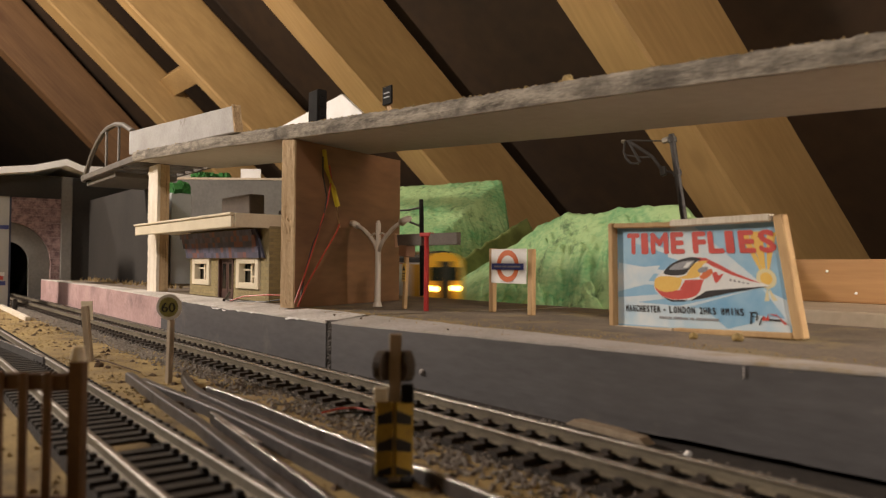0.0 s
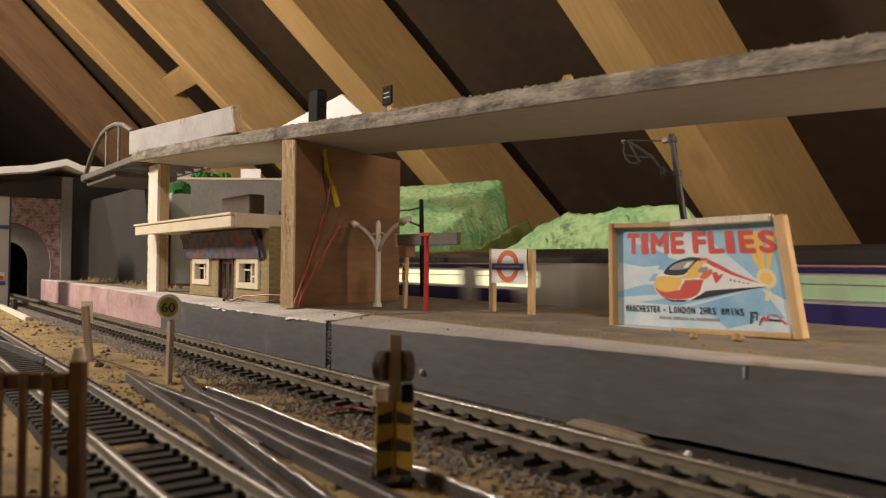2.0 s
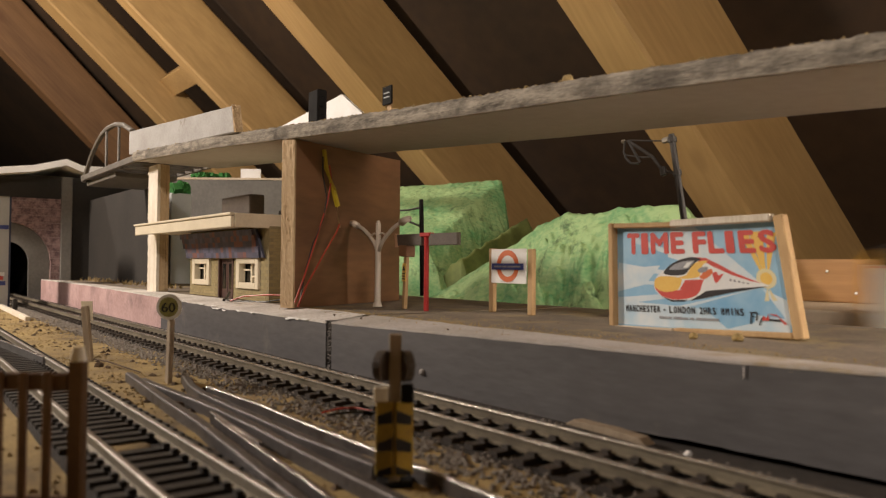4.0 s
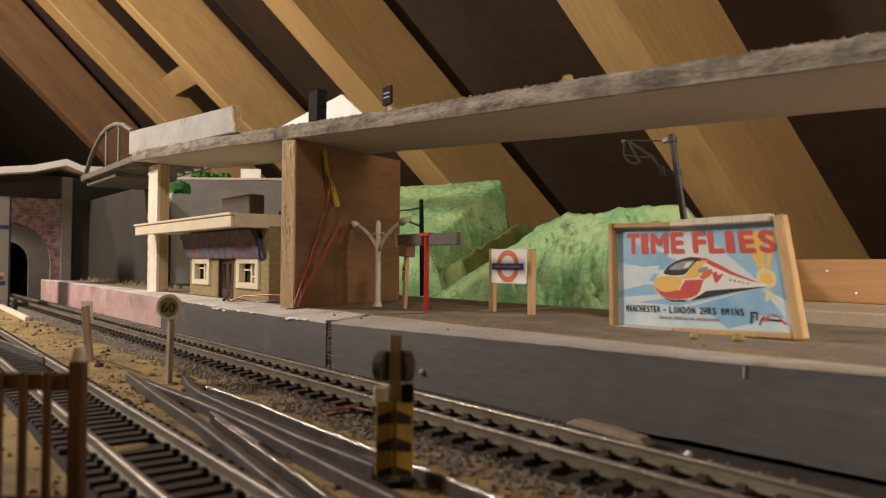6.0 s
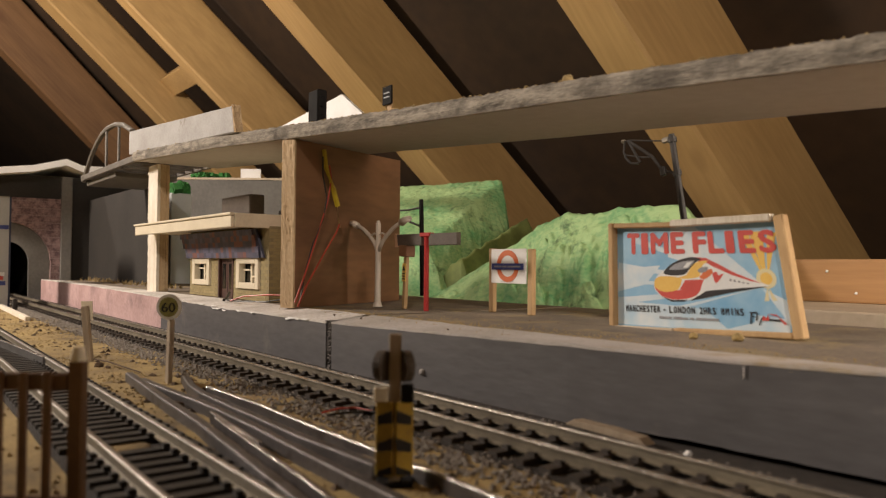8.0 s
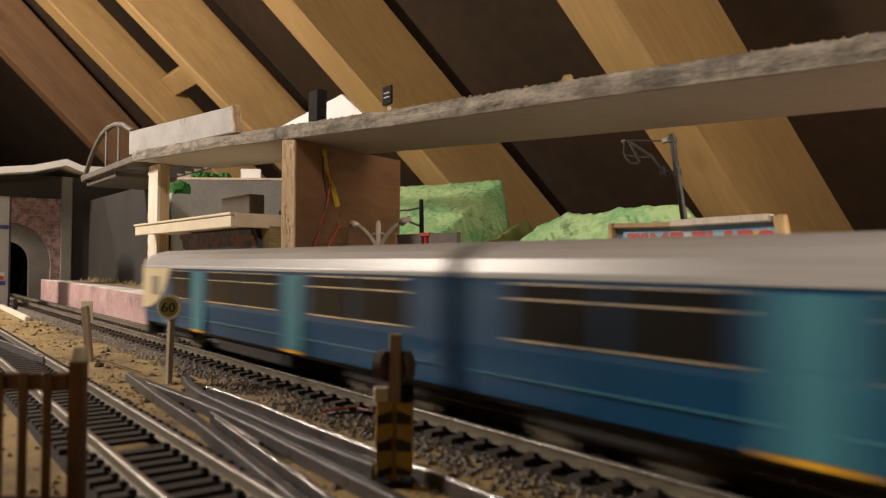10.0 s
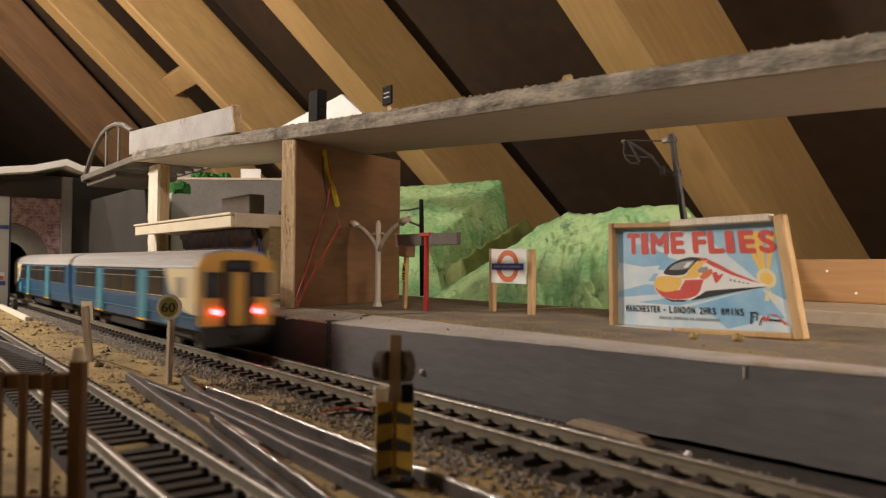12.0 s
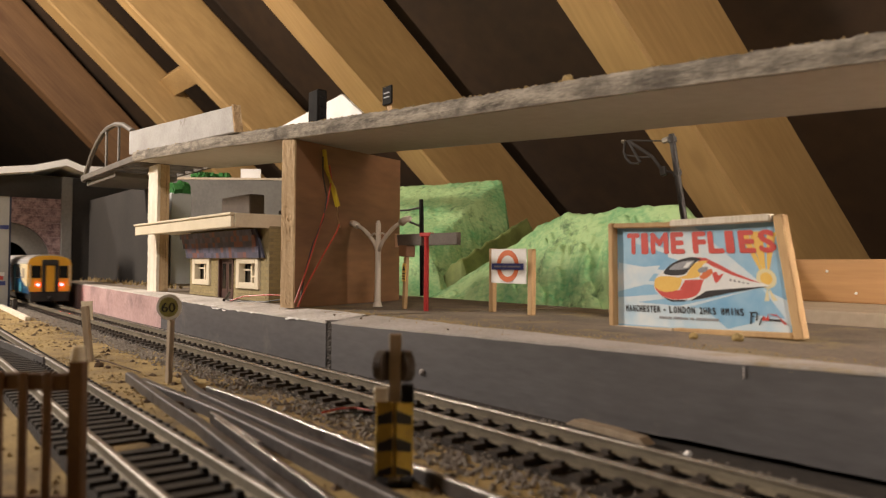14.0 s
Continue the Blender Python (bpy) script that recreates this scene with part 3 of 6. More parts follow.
def deck():
    front = [(-0.600, 0.0243), (-0.4405, 0.0298), (-0.3622, 0.0374), (-0.268, 0.0464), (-0.173, 0.0518), (-0.1135, 0.0571), (-0.0758, 0.061), (0.1, 0.075), (0.42, 0.10)]
    back = [(0.42, 0.155), (0.1, 0.137), (-0.1005, 0.1245), (-0.1518, 0.1216), (-0.2336, 0.1171), (-0.3528, 0.1059), (-0.46, 0.100), (-0.600, 0.092)]
    d = thing("upper_deck", "long upper-level board with a white underside and ragged edge", "deck", kind="structure")
    part("board", slab(bmesh.new(), [(x, y + 0.0012) for x, y in front] + back, deck_low, 0.0035), "deck_under", d, "smooth white-primed underside board")
    # ragged plaster layer with a broken front edge
    bm = bmesh.new()
    rows = []
    n = 520
    for i in range(n + 1):
        x = front[0][0] + (front[-1][0] - front[0][0]) * i / n
        y = float(np.interp(x, [p[0] for p in front], [p[1] for p in front]))
        yb = float(np.interp(x, [p[0] for p in back[::-1]], [p[1] for p in back[::-1]]))
        z = deck_low(x)
        r = 0.0004 * noise.noise((x * 220, 1, 1)) + 0.0006 * noise.noise((x * 700, 1, 1))
        r2 = 0.0004 * noise.noise((x * 190, 9, 1)) + 0.0006 * noise.noise((x * 800, 9, 1))
        rows.append([bm.verts.new(c) for c in ((x, y + 0.004, z + 0.0034), (x, y + 0.4 * r, z + 0.0001 + 0.5 * abs(r2)), (x, y - 0.0005 + 0.5 * r2, z + 0.0028 + r), (x, y - 0.0002 - 0.5 * r, z + 0.0058 + 0.6 * r2),
                                               (x, y + 0.0010, z + 0.0074 + 0.8 * (r + r2)), (x, yb, z + 0.0074), (x, yb, z + 0.0034))])
    for a, b in zip(rows, rows[1:]):
        for k in range(7):
            bm.faces.new((a[k], a[(k + 1) % 7], b[(k + 1) % 7], b[k]))
    bm.faces.new(rows[0]), bm.faces.new(rows[-1])
    part("plaster", bm, "deck_edge", d, "crumbling grey plaster edge")
    # parapet block at the far end
    p = thing("parapet", "grey painted board parapet on the deck's edge", "parapet", kind="structure")
    bm = bmesh.new()
    plate(bm, [(-0.618, 0.0262, deck_low(-0.618) + 0.006), (-0.412, 0.0305, deck_low(-0.412) + 0.0072), (-0.4165, 0.0305, 0.1335), (-0.618, 0.0262, 0.1455)], (0.0006, 0.0052, 0))
    part("board", bevel(bm, 0.0006, 1), "parapet", p)
    # torn plies at its near end
    for k in range(4):
        bm = bmesh.new()
        ring = []
        for i in range(13):
            f = i / 12
            z = deck_low(-0.412) + 0.0074 + (0.1342 - deck_low(-0.412) - 0.0074) * f
            x = -0.4118 - 0.0042 * f
            out = 0.0011 + 0.0013 * noise.noise((f * 6, k * 3, 4))
            ring.append([bm.verts.new((x, 0.0304 + 0.0013 * k, z)), bm.verts.new((x + out, 0.0304 + 0.0013 * k, z)), bm.verts.new((x + out, 0.0316 + 0.0013 * k, z)), bm.verts.new((x, 0.0316 + 0.0013 * k, z))])
        for a, b in zip(ring, ring[1:]):
            for i in range(4):
                bm.faces.new((a[i], a[(i + 1) % 4], b[(i + 1) % 4], b[i]))
        bm.faces.new(ring[0]), bm.faces.new(ring[-1])
        part("torn_ply", bm, "ply_edge", p, "torn raw plywood end")
    pebbles("deck_crumbs", "crumbs of dry scatter on the deck", 1500, lambda r: (lambda x: (x, float(np.interp(x, [p[0] for p in front], [p[1] for p in front])) + 0.0012 + abs(r.gauss(0, 0.006)), deck_low(x) + 0.0076))(0.25 - 0.85 * r.random() ** 1.5), 0.0008, "clump", 4)
    o = part("crumb", lump(0.0022, 3), "clump", smooth=True)
    o.matrix_world = pose(-0.176, 0.0565, deck_low(-0.176) + 0.0074, 0, 0, 20)
    tagged(o, "lump of dry sand glue on the deck", "lump")


def deck_supports():
    s = thing("support_panel", "brown-stained plywood panel propping the deck", "panel", kind="structure")
    a, b = Vector((-0.3525, 0.0400)), Vector((-0.3965, 0.1369))
    d = (b - a).normalized()
    nrm = Vector((-d.y, d.x))
    if nrm.x > 0:
        nrm = -nrm
    t = 0.0085

    def wall(s0, s1, k0, k1, z0):
        pts = [a + d * s0 + nrm * k0, a + d * s1 + nrm * k0, a + d * s1 + nrm * k1, a + d * s0 + nrm * k1]
        bm = bmesh.new()
        lo = [bm.verts.new((p.x, p.y, z0)) for p in pts]
        hi = [bm.verts.new((p.x, p.y, deck_low(p.x) - 0.0002)) for p in pts]
        bm.faces.new(lo[::-1]), bm.faces.new(hi)
        for i in range(4):
            bm.faces.new((lo[i], lo[(i + 1) % 4], hi[(i + 1) % 4], hi[i]))
        return bm
    part("board", wall(0.0012, (b - a).length, 0.0, t, 0.0182), "panel", s)
    bm = bmesh.new()
    rings = []
    for i in range(70):
        f = i / 69
        z = 0.0182 + (deck_low(a.x) - 0.0186) * f
        row = []
        for j in range(9):
            q = a + nrm * (t * j / 8) - d * (0.0002 + 0.0004 * noise.noise((f * 45, j * 1.7, 2)) + 0.0003 * noise.noise((f * 8, j, 6)))
            row.append(bm.verts.new((q.x, q.y, z)))
        row += [bm.verts.new((q.x, q.y, z)) for q in (a + nrm * t + d * 0.0011, a + d * 0.0011)]
        rings.append(row)
    for q, r in zip(rings, rings[1:]):
        for j in range(11):
            bm.faces.new((q[j], q[(j + 1) % 11], r[(j + 1) % 11], r[j]))
    bm.faces.new(rings[0]), bm.faces.new(rings[-1])
    part("ply_edge", bm, "ply_edge", s, "raw rough-sawn plywood edge")
    p = thing("support_post", "rough whitewashed plywood post under the deck", "post", kind="structure")
    for k in range(4):
        y = 0.0432 + k * 0.0023
        bm = bmesh.new()
        ring = []
        for i in range(61):
            f = i / 60
            z = 0.0182 + (deck_low(-0.6) - 0.0190) * f
            xl = -0.6215 - 0.0030 * max(0.0, noise.noise((f * 28, k, 2))) - 0.0030 * max(0.0, noise.noise((f * 90, k, 8))) - (0.0012 if f > 0.55 else 0.0)
            xr = -0.5985 + 0.0005 * (k % 2) + 0.0005 * noise.noise((f * 35, k, 5))
            ring.append([bm.verts.new(c) for c in ((xl, y, z), (xr, y, z), (xr, y + 0.0022, z), (xl, y + 0.0022, z))])
        for q, r in zip(ring, ring[1:]):
            for i in range(4):
                bm.faces.new((q[i], q[(i + 1) % 4], r[(i + 1) % 4], r[i]))
        bm.faces.new(ring[0]), bm.faces.new(ring[-1])
        part("ply", bm, "white_wood" if k < 1 else "ply_edge", p)
    e = thing("end_support", "plain board under the deck's far end", "panel", kind="structure")
    part("board", B(0.36, 0.372, 0.09, 0.15, 0.0182, deck_low(0.372) - 0.0002), "panel", e)
    # wires hanging from the deck beside the panel
    w = thing("hanging_wires", "red and black wires with yellow tape hanging down", "wires")

    def on(s, z, off=0.003):
        q = a + d * s - nrm * off
        return (q.x, q.y, z)
    part("red_wire", tube(bmesh.new(), [on(0.026, 0.096), on(0.028, 0.088), on(0.024, 0.074), on(0.015, 0.055), on(0.004, 0.035, 0.004), on(-0.006, 0.0215, 0.006)], 0.00042), "wire_red", w)
    part("red_wire", tube(bmesh.new(), [on(0.036, 0.064), on(0.033, 0.059), on(0.022, 0.047), on(0.006, 0.030, 0.004), on(-0.006, 0.0195, 0.008)], 0.00042), "wire_red", w)
    part("black_wire", tube(bmesh.new(), [on(0.020, 0.100), on(0.020, 0.090), on(0.024, 0.078), on(0.021, 0.066), on(0.012, 0.052), on(0.006, 0.038), on(-0.001, 0.0205, 0.005)], 0.00042), "wire_black", w)
    part("tape", tube(bmesh.new(), [on(0.021, 0.104), on(0.023, 0.094), on(0.030, 0.083), on(0.034, 0.074)], 0.0013, 6, 0.0017), "wire_yellow", w, "frayed yellow tape strip")
    part("bare_end", tube(bmesh.new(), [on(0.034, 0.074), on(0.034, 0.068), on(0.0365, 0.062)], 0.0003, 5), "copper", w)
    g = thing("ground_wires", "red and black wire ends lying on the platform", "wires")
    z = 0.0187
    part("black_wire", tube(bmesh.new(), [(-0.452, 0.045, z + 0.004), (-0.437, 0.038, z), (-0.420, 0.037, z), (-0.392, 0.043, z + 0.001), (-0.380, 0.050, z + 0.003)], 0.00042), "wire_black", g)
    part("red_wire", tube(bmesh.new(), [(-0.428, 0.036, z), (-0.418, 0.040, z + 0.003), (-0.40, 0.047, z + 0.0045), (-0.388, 0.052, z + 0.0045), (-0.384, 0.055, z + 0.001)], 0.00042), "wire_red", g)
    part("black_wire", tube(bmesh.new(), [(-0.452, 0.045, z + 0.004), (-0.444, 0.040, z + 0.001), (-0.438, 0.036, z)], 0.0009), "wire_black", g)


# ---- hills and background ----
def hill(name, label, x0, x1, y0, y1, height, nx, ny, mat="hill"):
    """A papier-mache hill from height(x, y), closed down to the baseboard."""
    bm = bmesh.new()
    g = []
    for j in range(ny + 1):
        row = []
        for i in range(nx + 1):
            x, y = x0 + (x1 - x0) * i / nx, y0 + (y1 - y0) * j / ny
            row.append(bm.verts.new((x + 0.003 * noise.noise((y * 60, x * 60, 3)), y + 0.003 * noise.noise((x * 60, y * 60, 7)), GROUND + max(0.0, height(x, y)))))
        g.append(row)
    for j in range(ny):
        for i in range(nx):
            bm.faces.new((g[j][i], g[j][i + 1], g[j + 1][i + 1], g[j + 1][i]))
    sides = [g[0], [r[-1] for r in g], g[-1][::-1], [r[0] for r in g][::-1]]
    rim = [v for side in sides for v in side[:-1]]
    base = [bm.verts.new((v.co.x, v.co.y, GROUND)) for v in rim]
    for i in range(len(rim)):
        k = (i + 1) % len(rim)
        bm.faces.new((rim[i], base[i], base[k], rim[k]))
    o = part(name, bm, mat, smooth=True)
    return tagged(o, label, "hill")


def crumple(x, y, seed):
    """Folds of soaked paper: sharp valleys at two sizes."""
    a = abs(noise.noise((x * 42 + y * 20, y * 42, seed)))
    b = abs(noise.noise((x * 120 + y * 70, y * 120, seed + 5)))
    return 0.017 * (a - 0.25) + 0.011 * (b - 0.25) + 0.0018 * (abs(noise.noise((x * 250, y * 250 + x * 90, seed))) - 0.25)


def hills():
    fx = [-0.64, -0.573, -0.498, -0.4345, -0.397, -0.3685, -0.3473, -0.2927, -0.281, -0.262]
    fz = [0.004, 0.018, 0.049, 0.0785, 0.0880, 0.0855, 0.0890, 0.0875, 0.074, 0.012]

    def low(x, y):
        ridge = float(np.interp(x + 0.65 * (y - 0.30), fx, fz)) * (1 + 0.35 * (y - 0.30))
        v = (y - 0.246) / 0.154
        front = float(np.interp(x, (-0.64, -0.46, -0.40, -0.34, -0.26), (0.40, 0.38, 0.30, 0.26, 0.24)))
        rise = min(1.0, v / front)
        prof = rise ** 0.8 if v < 0.8 else 1 - ((v - 0.8) / 0.2) ** 2 * 0.7
        rough = float(np.interp(x, (-0.55, -0.44, -0.40), (0.30, 0.50, 1.5))) * (1 - 0.84 * min(1.0, max(0.0, (rise - 0.55) / 0.45)) ** 0.7)
        return ridge * prof + crumple(x, y, 2) * rough * min(1.0, ridge * prof / 0.02)

    def tall(x, y):
        # a lit shoulder facing the front and a steep flank facing the track
        shoulder = -0.142 * x + 0.579 * y - 0.203 + 0.22 * crumple(x, y, 9)
        flank = -1.863 * x + 0.116 * y - 1.099 + 0.55 * crumple(x, y, 14)
        left, back = 1.2 * (x + 1.0), 5.0 * (0.485 - y)
        end = 0.1455 - 6.0 * ((x + 0.640) * 0.671 + (y - 0.445) * 0.742)
        return max(0.0, min(shoulder, flank, left, back, end, 0.1470 + 0.2 * crumple(x, y, 3)))

    def saddle(x, y):
        z = 0.547 * x + 0.533 * y + 0.187 + 0.35 * crumple(x, y, 21)
        return max(0.0, min(z, 3.0 * (x + 0.70), 4.0 * (0.46 - y), 2.0 * (-0.535 - x)))
    hill("hill", "low green papier-mache hill with cracked paint", -0.64, -0.262, 0.246, 0.40, low, 300, 150)
    hill("hill", "tall steep-sided green papier-mache hill", -1.0, -0.56, 0.315, 0.50, tall, 260, 120)
    hill("hill", "low olive-green papier-mache saddle between two hills", -0.70, -0.535, 0.322, 0.46, saddle, 120, 100, "olive_hill")


def background():
    o = part("shelf_board", bevel(B(-0.262, 0.6, 0.243, 0.345, GROUND, 0.0203), 0.001), "pale_ply")
    tagged(o, "pale plywood strip behind the far track", "board", kind="structure")
    o = part("plank", bevel(B(-0.40, 0.75, 0.332, 0.347, 0.0204, 0.0470), 0.0015), "plank")
    tagged(o, "orange-brown wooden plank standing on edge", "plank", kind="structure")
    for x, z in ((-0.2145, 0.0395), (-0.1975, 0.0265)):
        o = part("paint_fleck", lump(0.0008, x), "white", smooth=True)
        o.matrix_world = pose(x, 0.3318, z, 90, 0, 0)
        tagged(o, "fleck of white paint on the plank", "paint fleck", "paint flecks")
    # white card sheet propped beyond the deck
    bm = plate(bmesh.new(), [(-0.80, 0.235, 0.165), (-0.535, 0.195, 0.150), (-0.5335, 0.195, 0.166), (-0.5838, 0.2, 0.1953), (-0.7192, 0.2, 0.183)], (0, 0.003, 0))
    o = part("card_sheet", bm, "white")
    tagged(o, "white card sheet propped up behind the deck", "card")
    # grey building behind the station house
    w = thing("grey_building", "plain grey card building with a pale board top", "building")
    turn = pose(-0.9613, 0.1726, 0, 0, 0, 52.3)
    part("wall", B(-0.02, 0.165, 0.0, 0.004, GROUND, 0.1480, m=turn), "grey_wall", w)
    part("back_wall", B(-0.02, 0.165, 0.040, 0.043, GROUND, 0.1480, m=turn), "panel", w, "brown board behind the card")
    part("roof", B(-0.022, 0.166, -0.001, 0.060, 0.1482, 0.1508, m=turn), "pale_ply", w, "pale board top")
    part("card", B(0.081, 0.107, 0.012, 0.014, 0.1510, 0.1640, m=turn), "white", w, "small white card")
    rng = random.Random(8)
    bm = bmesh.new()
    for i in range(60):
        box(bm, -0.0025, 0.0025, -0.003, 0.003, -0.002, 0.002, m=turn @ pose(rng.uniform(0.016, 0.066), rng.uniform(0.004, 0.02), 0.1520 + rng.uniform(0, 0.004), rng.uniform(0, 90), rng.uniform(0, 90), rng.uniform(0, 90)))
    o = part("flock_strip", bm, "foliage")
    tagged(o, "clumps of green flock along the board top", "foliage", kind="stuff")
    p = thing("grey_pillar", "pale grey pillar topped with green flock", "pillar")
    part("shaft", bevel(B(-0.832, -0.802, 0.118, 0.140, 0.0181, 0.116), 0.001), "pale_grey", p)
    bm = bmesh.new()
    for i in range(40):
        box(bm, -0.004, 0.004, -0.004, 0.004, -0.003, 0.003, m=pose(-0.820 + rng.uniform(-0.018, 0.018), 0.128 + rng.uniform(-0.008, 0.008), 0.1195 + rng.uniform(-0.003, 0.006), rng.uniform(0, 90), rng.uniform(0, 90), rng.uniform(0, 90)))
    part("flock", bm, "foliage", p, "green flock clump")


def shed():
    """Dark tunnel shed at the far end, with the arched bridge on top."""
    s = thing("tunnel_shed", "dark card tunnel shed with brick-paper wall", "shed", kind="structure")
    x = -1.05
    def arch(y0, y1, zc, r, z_top, d0, d1):
        """A wall from y0 to y1 up to z_top, with a round-headed opening of radius r on y = -0.004."""
        bm = bmesh.new()
        c = -0.004
        pts = [(y0, GROUND), (y0, z_top), (y1, z_top), (y1, GROUND)]
        pts += [(c + r, GROUND)] + [(c + r * math.cos(k * math.pi / 16), zc + r * math.sin(k * math.pi / 16)) for k in range(17)] + [(c - r, GROUND)]
        return plate(bm, [(d0, y, z) for y, z in pts], (d1 - d0, 0, 0))
    part("brick_wall", arch(-0.075, 0.0565, 0.040, 0.050, 0.121, x - 0.006, x), "brick_paper", s, "purple-brown brick paper on card")
    # grey strip given the dark colour to stand for the roof's shade
    part("lintel", B(x - 0.008, x + 0.001, -0.075, 0.0565, 0.1212, 0.150), "dark_wall", s, "grey card strip, coloured dark for the roof's shade")
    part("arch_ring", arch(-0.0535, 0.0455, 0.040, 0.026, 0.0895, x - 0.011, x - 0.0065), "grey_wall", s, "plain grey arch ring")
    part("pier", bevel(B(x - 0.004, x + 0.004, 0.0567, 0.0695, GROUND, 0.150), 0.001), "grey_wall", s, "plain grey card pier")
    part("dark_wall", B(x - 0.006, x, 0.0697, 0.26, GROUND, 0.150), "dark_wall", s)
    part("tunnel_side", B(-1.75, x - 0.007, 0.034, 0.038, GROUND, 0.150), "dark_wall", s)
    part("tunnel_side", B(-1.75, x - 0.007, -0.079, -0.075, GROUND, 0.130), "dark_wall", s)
    bm = bmesh.new()
    edge = [(-0.08, 0.128), (-0.0117, 0.1475), (0.02, 0.152), (0.057, 0.163), (0.075, 0.156), (0.16, 0.158), (0.26, 0.158)]
    lo, hi, lo2, hi2 = ([bm.verts.new((xx, y, z + dz)) for y, z in edge] for xx, dz in ((x + 0.03, -0.001), (x + 0.03, 0.007), (-1.8, -0.001), (-1.8, 0.007)))
    for i in range(len(edge) - 1):
        for p, q in ((lo, hi), (hi, hi2), (hi2, lo2), (lo2, lo)):
            bm.faces.new((p[i], p[i + 1], q[i + 1], q[i]))
    for i in (0, -1):
        bm.faces.new((lo[i], hi[i], hi2[i], lo2[i]))
    part("roof", bm, "white", s, "warped white board roof")
    # front pillar beside the track
    f = thing("tunnel_pillar", "pale grey card pillar with navy edge beside the track", "pillar", kind="structure")
    part("front", B(-0.895, -0.850, -0.090, -0.0262, GROUND, 0.106), "pale_grey", f)
    part("edge", B(-0.895, -0.851, -0.0260, -0.0243, GROUND, 0.106), "navy", f, "navy blue card edge")
    part("cap", B(-0.90, -0.846, -0.092, -0.0225, 0.1062, 0.109), "dark_wall", f)
    for z, w, mat in ((0.017, 0.006, "print_blue"), (0.0225, 0.004, "print_red"), (0.026, 0.005, "print_white"), (0.073, 0.008, "print_blue")):
        part("print", B(-0.850, -0.8494, -0.0345, -0.0345 + w, z, z + 0.004), mat, f)
    # arched girder bridge
    b = thing("arch_bridge", "grey plastic bowstring arch bridge", "bridge")
    arc = [(-0.795, 0.03, 0.121), (-0.782, 0.03, 0.130), (-0.762, 0.03, 0.143), (-0.742, 0.03, 0.152), (-0.722, 0.03, 0.158), (-0.700, 0.03, 0.1605), (-0.675, 0.03, 0.160), (-0.650, 0.03, 0.156), (-0.622, 0.03, 0.147)]
    part("arch", tube(bmesh.new(), arc, 0.0022, 8), "bridge", b)
    for xx, z in ((-0.706, 0.160), (-0.664, 0.158)):
        part("hanger", tube(bmesh.new(), [(xx, 0.03, 0.1265), (xx, 0.03, z)], 0.0012, 6), "bridge", b)
    part("beam", bevel(B(-0.80, -0.60, 0.0285, 0.0315, 0.1215, 0.1265), 0.0005), "bridge", b)
    part("beam", bevel(B(-0.80, -0.60, 0.090, 0.093, 0.1215, 0.1265), 0.0005), "bridge", b)
    for k in range(9):
        part("cross_beam", B(-0.795 + k * 0.023, -0.791 + k * 0.023, 0.0316, 0.0899, 0.1225, 0.1255), "bridge", b)
    part("bearing", bevel(B(-0.80, -0.69, 0.034, 0.088, 0.1165, 0.1210), 0.001), "bridge", b, "grimy board under the bridge")
    # near-black here includes the shade of bridge and roof above
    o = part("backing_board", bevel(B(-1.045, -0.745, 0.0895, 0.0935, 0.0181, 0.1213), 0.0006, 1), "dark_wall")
    tagged(o, "board behind the far platform end, darkened for shade", "board", kind="structure")


